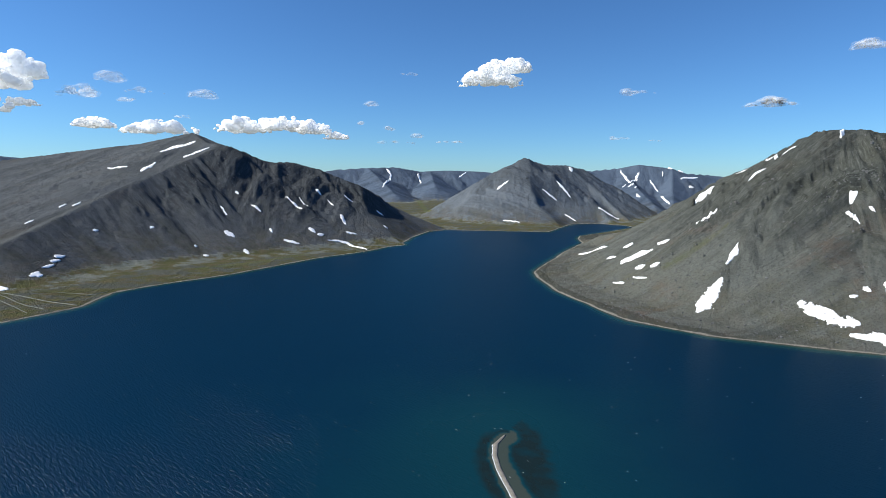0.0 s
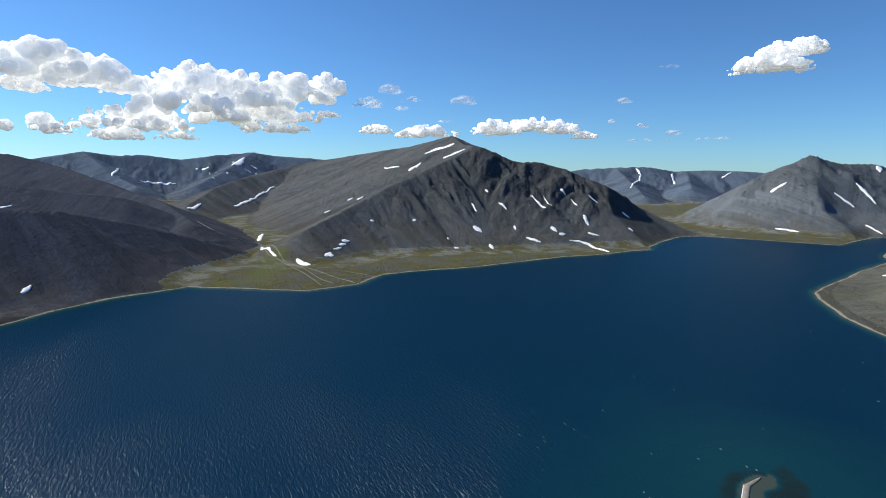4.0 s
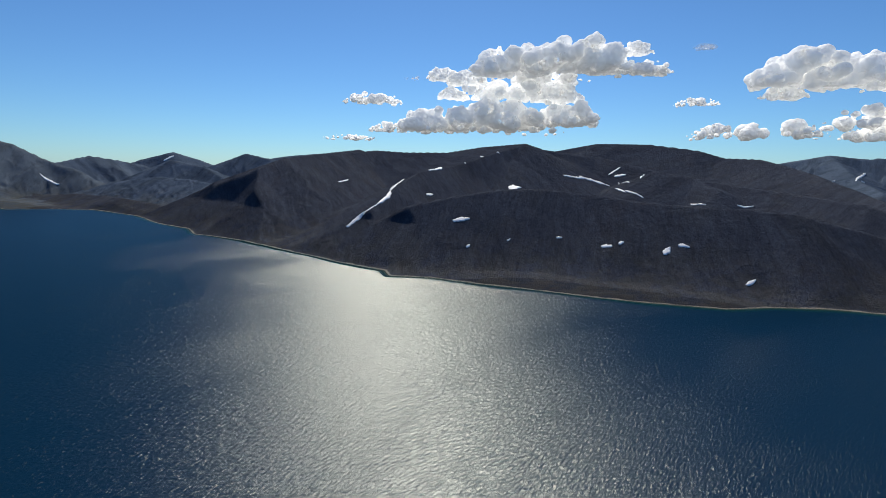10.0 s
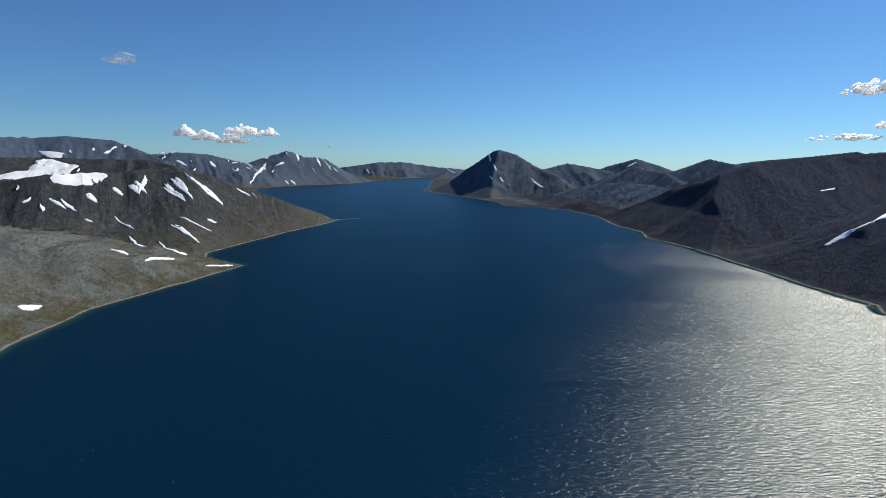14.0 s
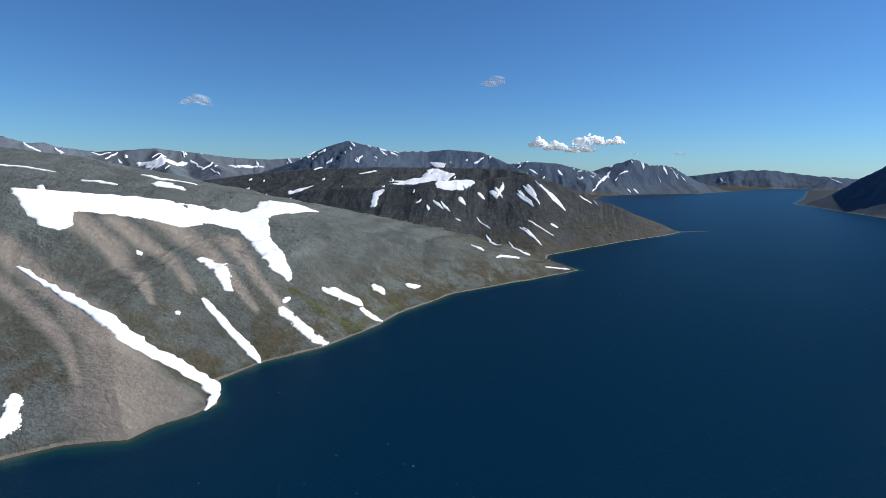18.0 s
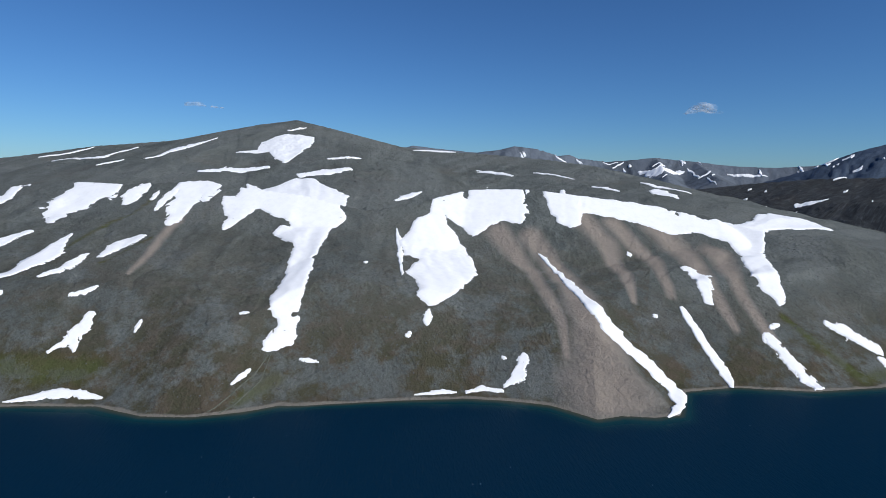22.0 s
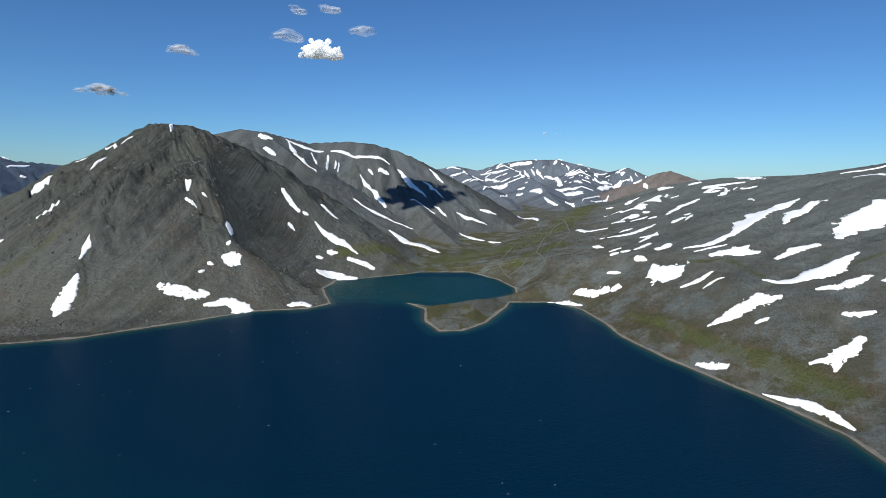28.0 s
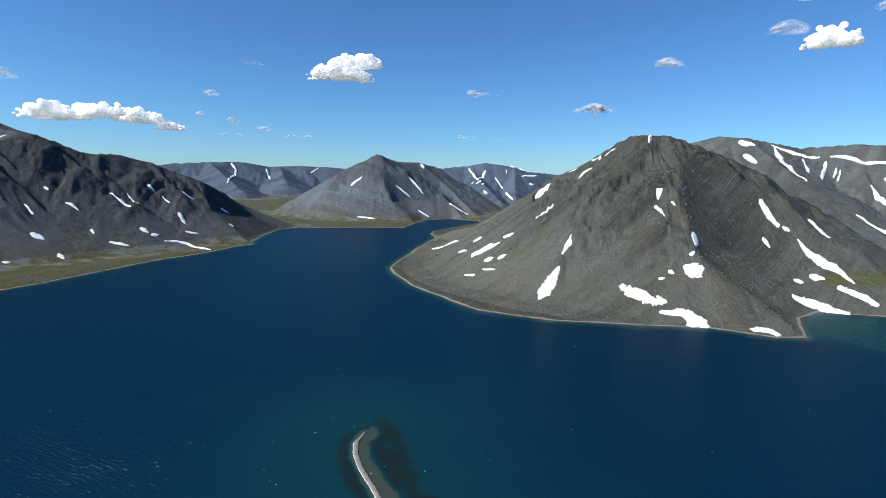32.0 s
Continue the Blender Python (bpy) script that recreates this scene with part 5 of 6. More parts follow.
snow([(279.89, 474.4, 1.5), (279.09, 476.3, 2.2)])
snow([(281.61, 531.1, 2.6), (280.61, 521.3, 2.1)])
snow([(280.68, 868.7, 2), (279.05, 786.9, 2.6), (277.74, 782, 3.5), (276.7, 812, 2)])
snow([(279.8, 728, 3.9), (278.72, 688.8, 4.4)])
snow([(279.01, 725.2, 2.6), (278.21, 727, 4.9), (277.42, 751, 1.7)])
snow([(278.18, 679.8, 2.5), (276.61, 708.3, 3.2)])
snow([(277.01, 767.7, 2.1), (276.39, 781.8, 1.7)])
snow([(276.34, 686, 3.1), (275.83, 698.4, 3.8)])
snow([(277.73, 772.2, 3.5), (276.84, 795.8, 3.3)])
snow([(277.49, 815.9, 2.5), (275.95, 863.3, 7.3), (274.94, 1006.1, 1.5)])
snow([(275.5, 1486.8, 12.5), (274.48, 1421.7, 8.7)])
snow([(277.99, 1964.9, 10.5), (277.38, 1986.5, 10.6)])
snow([(277.09, 1939.9, 4.3), (276.8, 1889.7, 7.2)])
snow([(284.73, 1938.9, 14.8), (283.03, 1780.4, 19.1)], [(281.38, 2120.7, 12.2), (280.3, 2381.3, 9)])
snow([(280.29, 2345.2, 11.8), (279.24, 2482.4, 8.8), (278.44, 2482.9, 7.6)])
snow([(282.99, 1636.3, 1.5), (281.34, 1934.7, 3)])
snow([(282.15, 1672.6, 3), (280.35, 1916, 3)])
snow([(280.55, 946.1, 3.6), (279.9, 950.1, 3.6)])
snow([(278.83, 966.2, 2.7), (277.53, 1010.8, 2.8)])
snow([(278.67, 956.4, 2.6), (278.14, 977.8, 3)])
snow([(274.9, 698.5, 2.5), (273.6, 776.2, 3), (272.01, 816.6, 4.4)])
snow([(273.59, 766.6, 2.5), (272.16, 816.3, 2.5)])
snow([(274.24, 609.6, 2.2), (273.26, 643.9, 5.2)])
snow([(273.14, 665.7, 4.2), (272.69, 664.3, 3.6)])
snow([(273.14, 605.6, 0.9), (272.53, 655.6, 1.9)])
snow([(274.41, 956.3, 3.7), (273.92, 976.7, 3.7)])
snow([(272.9, 1396.2, 9.6), (272.03, 1357.5, 7.3)])
snow([(271.74, 1006.7, 6.9), (270.09, 1000.6, 7.7), (268.35, 993.2, 3)])
snow([(271.47, 945.8, 4.5), (270.92, 979.7, 6.8), (270.16, 959.5, 3.7)])
snow([(270.49, 840.6, 3.9), (269.88, 840.6, 1.8), (269.83, 956.7, 1.8)])
snow([(269.21, 893.5, 1.8), (269, 950, 2.2)])
snow([(268.57, 907.8, 5.6), (267.32, 914.5, 3.5)])
snow([(269.06, 1260.7, 1.9), (267.83, 1212.3, 3), (266.71, 990.6, 3.8)])
snow([(267.89, 710.3, 2.6), (267.43, 670.2, 1)])
snow([(296, 903.7, 3.5), (294.66, 889.8, 3.7), (292.72, 896.2, 2.8)])
snow([(295.53, 839.8, 2), (294, 782.3, 6.4), (292.91, 768.2, 2.8)])
snow([(292.31, 762, 4.1), (291.27, 737.3, 3.3)])
snow([(284.58, 1685.3, 5.2), (283.81, 1597.7, 9.8)])
snow([(289.58, 1027.3, 4.7), (288.68, 1104.8, 6.8), (287.33, 946.6, 2.3)])
snow([(286.85, 1673, 2.1), (286.42, 1593.4, 3.8), (285.36, 1476.5, 3.5)])
snow([(293.48, 943.3, 3.4), (291.79, 951.7, 3.5)])
snow([(295.35, 2207.9, 15.2), (294.46, 2189.8, 10)])
snow([(293.09, 2447.5, 9.8), (291.48, 2248.2, 7.7)])
snow([(293.24, 1876, 4.2), (292.59, 2011.6, 10.8)])
snow([(292.35, 2230.2, 17), (291.16, 2103.8, 17.7), (290.3, 2175.1, 8.3)])
snow([(293.58, 2609, 10.3), (291.8, 2474.3, 15.1), (290.64, 2452.8, 7.5)])
snow([(290.36, 2647.9, 18.2), (288.9, 2660.3, 12.2), (288.32, 2666.1, 12)])
snow([(289.46, 2582.6, 4.3), (289.14, 2131.6, 2.9)])
snow([(288.99, 2592.9, 4.7), (288.5, 2474.9, 9.5)])
snow([(288.3, 2599, 4.1), (287.92, 2532.4, 4.1)])
snow([(287.72, 2600.8, 7.9), (287.4, 2547.6, 8.5), (286.98, 2506.6, 5.5)])
snow([(286.82, 2541.5, 10.3), (285.66, 2493.2, 8.9), (285.05, 2166.3, 6.7)])
snow([(284.83, 2567, 11.5), (283.69, 2401.9, 18.3), (282.28, 2396.2, 16.5)])
snow([(284.7, 2658, 5.5), (284.44, 2600.2, 5.4)])
snow([(283.77, 2199.6, 7.6), (283.08, 2065.8, 7.5)])
snow([(281.89, 2410.9, 7.7), (281.42, 2321.9, 16), (280.31, 2459, 5.6)])
snow([(282.02, 2624, 4), (280.64, 2669.6, 4.1)])
snow([(279.13, 2562.7, 9.7), (279.27, 2527.1, 5.3)])
snow([(278.41, 2507.5, 4.4), (278.22, 2456.1, 4.3)])
snow([(288.21, 1824.4, 7.6), (287.63, 1793.9, 10.9), (287.15, 1735, 3.9)])
snow([(289.66, 1840.1, 5.4), (289.08, 1825.2, 9.8)])
snow([(289.51, 1897.4, 8.7), (288.92, 1885.4, 13)])
snow([(291.43, 1648.2, 2.3), (290.73, 1887, 3.6)])
snow([(285.61, 2152.8, 14.8), (283.62, 1948.2, 10.4), (281.93, 1978.9, 9.1)])
snow([(297.17, 2596.6, 5.6), (296.57, 2631.6, 5.6), (295.67, 2619.3, 5.6)])
snow([(296.56, 2456.8, 13.1), (295.66, 2411.8, 12.9)])
snow([(291.82, 2625.4, 10), (291.24, 2689.3, 4.1)])
snow([(285.74, 2679, 5.6), (286.01, 2640.5, 4.6)])
snow([(27.36, 1073.3, 4.9), (26.16, 1082.6, 8.3), (24.44, 1080.7, 3.4)])
snow([(25.48, 1012, 3.1), (23.23, 1008.8, 4.6)])
snow([(29.08, 1000.2, 3.1), (27.9, 1027.7, 4.7)])
snow([(31.73, 1068.9, 2.5), (30.19, 1033.6, 2)])
snow([(37.93, 895.5, 2.1), (37.34, 900.3, 2.1)])
snow([(35.5, 928.4, 1.9), (34.96, 929.7, 1.2)])
snow([(37.7, 603.8, 3.4), (37.08, 605.2, 3.2)])
snow([(37.07, 618.7, 1.6), (36.26, 632.3, 1.5)])
snow([(36.09, 649.8, 2.6), (35.4, 657, 2.1)])
snow([(40.01, 585.3, 1), (39.52, 573, 3)])
snow([(28.67, 726.9, 1.6), (28.34, 728.2, 1.9)])
snow([(33.17, 719, 1.4), (32.79, 721.9, 1.7)])
snow([(22.17, 740.1, 3.4), (21.3, 730, 3.4)])
snow([(20.96, 851.4, 1.7), (20.76, 842.9, 1.6)])
snow([(22.47, 801.4, 1.2), (21.89, 784.7, 1.7)])
snow([(19.59, 815.6, 1.5), (18.7, 799.8, 1.8)])
snow([(16.29, 868.1, 1.6), (14.65, 828.9, 2.5)])
snow([(13.18, 912.8, 2.6), (12.74, 902.9, 2.5)])
snow([(10.71, 849.3, 2.5), (10.26, 825.8, 2.4)])
snow([(10.21, 803.2, 2.1), (9.09, 804.7, 2)])
snow([(13.96, 782.6, 3.1), (13.4, 773.9, 3.2)])
snow([(13.12, 770.1, 2.4), (12.54, 776.8, 2.5)])
snow([(16.54, 740.6, 1.7), (15.03, 735.3, 3.2)])
snow([(12.15, 763.9, 1.8), (10.11, 770.2, 3.4), (8.05, 731.1, 3.3)])
snow([(20.35, 704.2, 2.2), (20.04, 692.8, 2.4)])
snow([(24.94, 703.4, 3.2), (24.74, 703.4, 3)])
snow([(6.93, 933.3, 2.9), (6.34, 927.5, 2.8)])
snow([(6.23, 861.6, 2.6), (5.87, 856, 2.6)])
snow([(17.88, 762.1, 1.4), (17.68, 753, 1.4)])
snow([(14.9, 875.7, 1), (14.08, 844.7, 1.3)])
snow([(12.07, 893.3, 1.1), (11.5, 876.9, 1.1)])
snow([(10.32, 918.4, 2), (9.46, 912.6, 1.4)])
snow([(24.23, 684, 1.9), (23.72, 683, 1.4)])
snow([(345.57, 704.8, 3.2), (342.78, 629.5, 3.4)])
snow([(341.32, 524, 4.4), (338.44, 526.5, 4.1)])
snow([(339.93, 499.7, 3), (339.04, 498.5, 3.7)])
snow([(341.13, 567.1, 4.1), (340.34, 563.8, 4.1)])
snow([(338.5, 491.8, 2), (337.68, 492.7, 2.1)])
snow([(337.95, 533.8, 2.6), (336.94, 535, 2.6)])
snow([(342.05, 489.2, 1.2), (340.95, 480.1, 1.3)])
snow([(340.16, 484.7, 0.8), (338.81, 476.7, 1.2)])
snow([(342.72, 554.7, 2), (341.9, 548.6, 1.4)])
snow([(321.86, 405.7, 1.8), (319.47, 407.7, 2.2)])
snow([(354.25, 1263.3, 3.5), (353.09, 1273.5, 2.9)])
snow([(348.14, 1310.2, 3), (346.65, 1286.5, 2.4)])
snow([(349.55, 1268.8, 2.3), (348.07, 1263.1, 1.7)])
snow([(343.8, 1286.9, 3.9), (341.82, 1277.3, 5.2)])
snow([(347.16, 1223.5, 2.6), (345.99, 1211.3, 1.8)])
snow([(341.89, 1930.2, 2.6), (340.91, 1810.3, 2.3)])
snow([(340.07, 1896, 3.4), (340.91, 1810.3, 2.9)])
snow([(339.08, 1864.8, 2.7), (338.24, 1799.9, 2.8)])
snow([(337.95, 1755.2, 2.8), (337.14, 1642.3, 1.9)])
snow([(340.27, 1714.7, 2.6), (339.94, 1672.7, 2.4)])
snow([(336.27, 1883.9, 5.3), (334.8, 1942.4, 6.5)])
snow([(335.48, 1848.1, 4.4), (335.08, 1856.1, 6)])
snow([(346.88, 1445.4, 7.7), (346.54, 1447.2, 6.6)])
snow([(5.89, 2558.6, 10.3), (5.48, 2502.2, 2.9), (6.32, 2140.2, 2.3)])
snow([(2.63, 2637.6, 4.5), (2.33, 2438.7, 2.6)])
snow([(358.33, 2612.1, 4.3), (357.56, 2681, 4.3)])
snow([(353.59, 1132.8, 1.8), (351.8, 1121.6, 1.7)])
snow([(81.73, 942.3, 2.1), (79.76, 955.4, 4.3)])
snow([(80.13, 959.5, 3.7), (77.21, 967.8, 5.9)])
snow([(77.35, 1015.4, 2), (76.26, 1035.8, 2.6)])
snow([(76.73, 1007.7, 2.9), (75.67, 1004.7, 2.7)])
snow([(76.36, 982.4, 0.5), (75.29, 919.4, 1)])
snow([(76.61, 906.4, 2.1), (75.57, 881.9, 0.9)])
snow([(69.6, 832.7, 1.2), (68.23, 815.1, 1)])
snow([(65.6, 817.6, 1.4), (64.25, 819.7, 1.5)])
snow([(74.27, 928.8, 1.2), (73.98, 995.3, 2.3)])
snow([(77.63, 542.9, 1.5), (76.56, 541.8, 2.6)])
snow([(75.9, 544.3, 1.9), (75.45, 545.5, 1.8)])
snow([(71.53, 528.6, 2.5), (71.06, 538.6, 2.7)])
snow([(70.29, 540.7, 1.7), (69.31, 538.4, 2.3)])
snow([(64.14, 496.9, 1.3), (63.48, 505.2, 2)])
snow([(44.62, 767.8, 2.5), (44.15, 848, 2.2)])
snow([(44.31, 708.2, 2.8), (43.39, 627.3, 1.2)])
snow([(43.51, 629.3, 1.4), (42.89, 608.7, 1.2)])
snow([(40.81, 594.3, 2.2), (39.82, 569.6, 4.1)])
snow([(46.77, 1244.7, 2.7), (42.89, 1456.1, 3.6)])
snow([(50.94, 1106.5, 3.3), (49.76, 1188.2, 2)])
snow([(46.5, 2345.5, 15.6), (45.61, 2477.4, 9.2)])
snow([(56.98, 2147.6, 3.2), (56.41, 2399.8, 2.3)])
snow([(49.46, 2431.2, 5.7), (48.87, 2428.2, 7.4)])
snow([(54.71, 2294.9, 5.3), (51.81, 2311.4, 7.1)])
snow([(37.9, 600.5, 2.1), (37.31, 610.3, 1.9)])
snow([(36.43, 636.5, 1.7), (35.77, 644.7, 1.9)])
snow([(34.51, 914.5, 2.1), (33.94, 923.5, 2.1)])
snow([(104.39, 637.3, 2.5), (103.19, 646, 3.9), (101.59, 658.8, 3.6)])
snow([(101.33, 657.6, 2.1), (99.97, 695.7, 2), (99.14, 806.5, 5), (98.59, 826.4, 5.7)])
snow([(95.85, 844.6, 2.6), (94.46, 875.7, 2.7)])
snow([(94.85, 1093.9, 3.4), (91.92, 931.1, 0.8)])
snow([(90.48, 1070.4, 1.4), (88.46, 999.9, 0.9)])
snow([(87.31, 874.9, 7.4), (86.07, 877.1, 6.1)])
snow([(93.16, 574.9, 1.9), (91.43, 581.3, 2.9)])
snow([(96.03, 744.1, 2), (95.36, 757.4, 2.1)])
snow([(105.25, 980.4, 1.2), (104.26, 1018, 1.2)])
snow([(75.67, 890.2, 1.3), (73.86, 855.9, 1.2)])
snow([(91.65, 535.5, 1), (91.29, 540.3, 1.1)])
snow([(87.33, 550.5, 0.9), (87.03, 554.3, 0.9)])
snow([(82.2, 558, 1.2), (81.6, 557.7, 1.1)])
snow([(135.49, 1981.2, 2.4), (135.25, 1906.9, 2.3)])
snow([(135.01, 1864.9, 1.4), (134.65, 1821, 2.6)])
snow([(134.23, 1796.5, 2.7), (133.86, 1785.8, 3.7)])
snow([(135.36, 1807.3, 1.1), (135, 1769, 1.7)])
snow([(130.94, 1827.9, 3.5), (129.72, 1774.9, 2.4)])
snow([(159.92, 2394, 2.2), (159.25, 2505.4, 4.3), (158.4, 2697.1, 5.5)])
snow([(157.42, 2655.8, 3.3), (156.57, 2702, 2.7)])
snow([(155.31, 2824.1, 6), (155.14, 2782.1, 5.2)])
snow([(153.31, 2894.3, 7.1), (152.93, 2865.1, 4.4)])
snow([(155.93, 2609.5, 5.3), (155.5, 2580.4, 5.6)])
snow([(156.52, 2583.8, 3.6), (156.19, 2558.8, 3.9)])
snow([(148.33, 4368.9, 6.3), (147.79, 4270.2, 3.8)])
snow([(139.84, 4334.9, 4), (138.96, 4282.4, 5.2)])
snow([(163.42, 2531.7, 4.7), (163.02, 2482.2, 6.4)])
snow([(161.47, 2565.7, 3.1), (161.02, 2579.3, 3.9)])
snow([(168.01, 2585.2, 3.9), (167.04, 2585.2, 3.2)])
snow([(166.3, 2518.2, 6.2), (165.53, 2487.7, 4.3)])
snow([(121.52, 2628.6, 4.8), (120.67, 2657.8, 4.9)])
snow([(227.77, 747.3, 3.4), (225.54, 746.5, 4), (223.27, 737.3, 3.3)])
snow([(208.25, 1871.1, 2.9), (206.77, 1880.1, 2.9)])
snow([(204.69, 1811.2, 6.1), (202.94, 1742.8, 24), (200.92, 1822.4, 10.8)])
snow([(200.36, 1841.1, 3.1), (199.18, 1716, 2.6)])
snow([(196.96, 1845.1, 5.4), (193.68, 1849.3, 4.3)])
snow([(198.62, 1693.7, 2.1), (197.74, 1613, 1.8)])
snow([(203.44, 547.4, 5.3), (201.1, 542.9, 5.2)])
snow([(191.07, 1870.5, 7.1), (189.32, 1545.5, 1.4)])
snow([(169.9, 807.8, 2.5), (169.06, 786.7, 2.2)])
snow([(167.26, 809.7, 1.5), (166.71, 792.4, 1.4)])
snow([(166.44, 815.4, 1.5), (165.34, 777.8, 2.4)])
snow([(164.41, 818.9, 3.2), (162.8, 816.1, 2.4)])
snow([(225.94, 277, 0.9), (226.1, 266.8, 3)])
snowfield("broad ragged white snowfield below the plateau's summit", (245.4, 659), (243.4, 664), (242.9, 703), (241.6, 730), (240.8, 738), (238.0, 721), (238.1, 677), (239.1, 632), (240.9, 588), (241.9, 610), (242.3, 647), (243.4, 645))
snowfield("branching white snowfield on the brow of a dark slope", (181.3, 960), (179.5, 980), (177.7, 990), (177.1, 1035), (176.1, 1030), (174.1, 990), (175.1, 950), (173.2, 840), (172.1, 815), (173.4, 791), (175.5, 784), (175.3, 820), (177.8, 955))
snow([(169.7, 781, 1.5), (169.0, 825, 3)])
snow([(167.6, 802, 2), (165.8, 769, 2)])
snow([(167.0, 821, 2), (165.2, 775, 2)])
snow([(175.6, 753, 2), (174.6, 733, 1.5)])
snow([(167.2, 702, 1.5), (164.8, 665, 2.5)])
snow([(173.7, 766, 2), (173.1, 757, 1.6)])
snowfield("branching white snowfield with a long tongue on grey scree", (247.1, 445), (245.4, 435), (244.5, 517), (243.1, 499), (241.3, 503), (239.8, 523), (238.0, 512), (236.5, 481), (234.4, 461), (235.5, 404), (234.9, 389), (236.4, 380), (237.3, 350), (238.2, 325), (239.0, 296), (239.9, 278), (240.2, 268), (240.6, 259), (243.4, 258), (242.4, 270), (242.9, 280), (241.7, 301), (240.9, 329), (240.0, 360), (242.4, 385), (241.5, 390), (240.3, 387), (240.6, 394), (242.5, 408), (243.6, 414), (244.8, 408), (246.0, 404), (247.1, 396), (246.7, 419))
snowfield("broad rounded white snowfield below the plateau's brow", (225.8, 400), (224.1, 503), (222.1, 410), (221.9, 418), (219.9, 550), (218.6, 418), (217.3, 543), (215.9, 411), (215.5, 395), (216.2, 383), (218.4, 385), (220.2, 376), (221.3, 371), (222.5, 381), (224.0, 388), (224.6, 393), (224.4, 384), (223.3, 374), (222.1, 362), (220.9, 334), (221.3, 310), (223.0, 288), (224.7, 280), (226.1, 278), (227.4, 286), (227.2, 304), (228.1, 314), (227.3, 336), (228.8, 342), (229.6, 364), (228.3, 369), (227.7, 381), (226.3, 388))
snowfield("long white snowfield along the plateau's brow above scree", (214.3, 419), (212.1, 542), (209.1, 422), (205.5, 508), (201.9, 431), (197.9, 437), (194.5, 509), (194.3, 541), (192.4, 578), (189.7, 571), (188.3, 550), (191.2, 505), (193.1, 480), (193.6, 433), (193.1, 407), (192.0, 376), (191.2, 363), (191.6, 353), (193.0, 360), (194.2, 366), (195.1, 402), (196.6, 416), (198.9, 416), (201.8, 409), (204.8, 408), (207.8, 406), (210.2, 403), (209.9, 391), (211.1, 384), (212.9, 390), (213.5, 401))

stream([(284.6, 908, 0.77), (285.4, 860, 0.91), (286.8, 665, 0.71), (287.4, 560, 0.72), (288.8, 521, 0.78), (290.3, 509, 0.87)])
stream([(285.4, 860, 0.55), (288, 775, 0.66), (290.1, 625, 0.53), (291.5, 545, 0.47), (293.9, 537, 0.58)])
stream([(287.4, 560, 0.48), (286.4, 504, 0.54), (287.3, 487, 0.84), (288.4, 480, 1.03)])
stream([(290.6, 533, 0.46), (292.7, 537, 0.46), (295.1, 544, 0.58)])
stream([(50.2, 771, 0.65), (48.9, 716, 0.61), (47, 708, 0.6), (44.6, 749, 0.64), (42.2, 596, 0.51), (39.1, 544, 0.47), (36.6, 503, 0.54), (34.8, 486, 0.63)])
stream([(36.6, 503, 0.32), (34.2, 517, 0.44), (32.4, 530, 0.45)])
stream([(243, 255, 0.17), (244.5, 244, 0.17), (247, 235, 0.16), (249.2, 229, 0.16)])
stream([(242.7, 256, 0.17), (243.9, 241, 0.16), (246.1, 232, 0.16), (248, 227, 0.16)])
stream([(284.6, 908, 0.58), (284, 700, 0.45), (285.1, 597, 0.38), (286.2, 536, 0.34), (286.4, 504, 0.32)])
stream([(286.3, 754, 0.32), (288.6, 621, 0.4), (289.7, 532, 0.34), (292.1, 543, 0.35)])
stream([(288.5, 537, 0.23), (290.3, 540, 0.35), (293.3, 555, 0.36), (296.4, 553, 0.35)])
stream([(288.8, 521, 0.34), (288.2, 495, 0.43), (289, 488, 0.52)])
stream([(291.5, 545, 0.35), (290.9, 524, 0.34), (289.9, 500, 0.43)])
stream([(44.6, 749, 0.32), (43.7, 621, 0.4), (40.3, 557, 0.36), (38.4, 499, 0.32), (37.2, 483, 0.42)])
stream([(39.1, 544, 0.23), (36, 538, 0.35), (33.3, 520, 0.45)])
stream([(42.2, 596, 0.25), (39.7, 515, 0.33), (38.4, 477, 0.31)])


def gravel_bar(stroke, label, ragged=0.25):
    """A low bar of gravel that just clears the water."""
    ob = strips("sand_spit", [stroke], SAND, 0.4, 5, lift=0.0, ragged=ragged, under=1.2)
    co = np.zeros(len(ob.data.vertices) * 3, np.float32)
    ob.data.vertices.foreach_get("co", co)
    co = co.reshape(-1, 3)
    co[:, 2] = co[:, 2] - ground_height(co[:, 0].astype(float), co[:, 1].astype(float)) - 0.05
    ob.data.vertices.foreach_set("co", co.ravel())
    tagged(ob, label, "sand spit")


gravel_bar(SPIT, "narrow curved spit of pale gravel in green shallows")
gravel_bar([(152.0, 986.7, 2.08), (150.61, 999.8, 1.58), (149.0, 1017.8, 1.07)], "thin pale gravel spit trailing from a low cape")
gravel_bar([(298.45, 393.9, 1.24), (299.69, 400.5, 1.05), (301.23, 407.6, 0.64)], "thin hooked gravel bar at the lagoon mouth")


# small waves breaking along the spit's windward edge
FOAM = plain("foam", (0.75, 0.76, 0.76), (0.4, 0.45, 0.47), 1.5, 0.8)
surf = strips("foam", [[(b + 57.3 * w / d * 1.05, d, 0.17) for b, d, w in SPIT[k:k + 2]] for k in range(1, 7)], FOAM, 0.1, 33, lift=0.0, ragged=0.95, under=0.1)
for v in surf.data.vertices:
    v.co.z = 0.06 + 0.1 * (v.index % 8 in (2, 3, 4, 5))
tagged(surf, "thin broken line of white foam along the spit", "foam", kind="stuff")

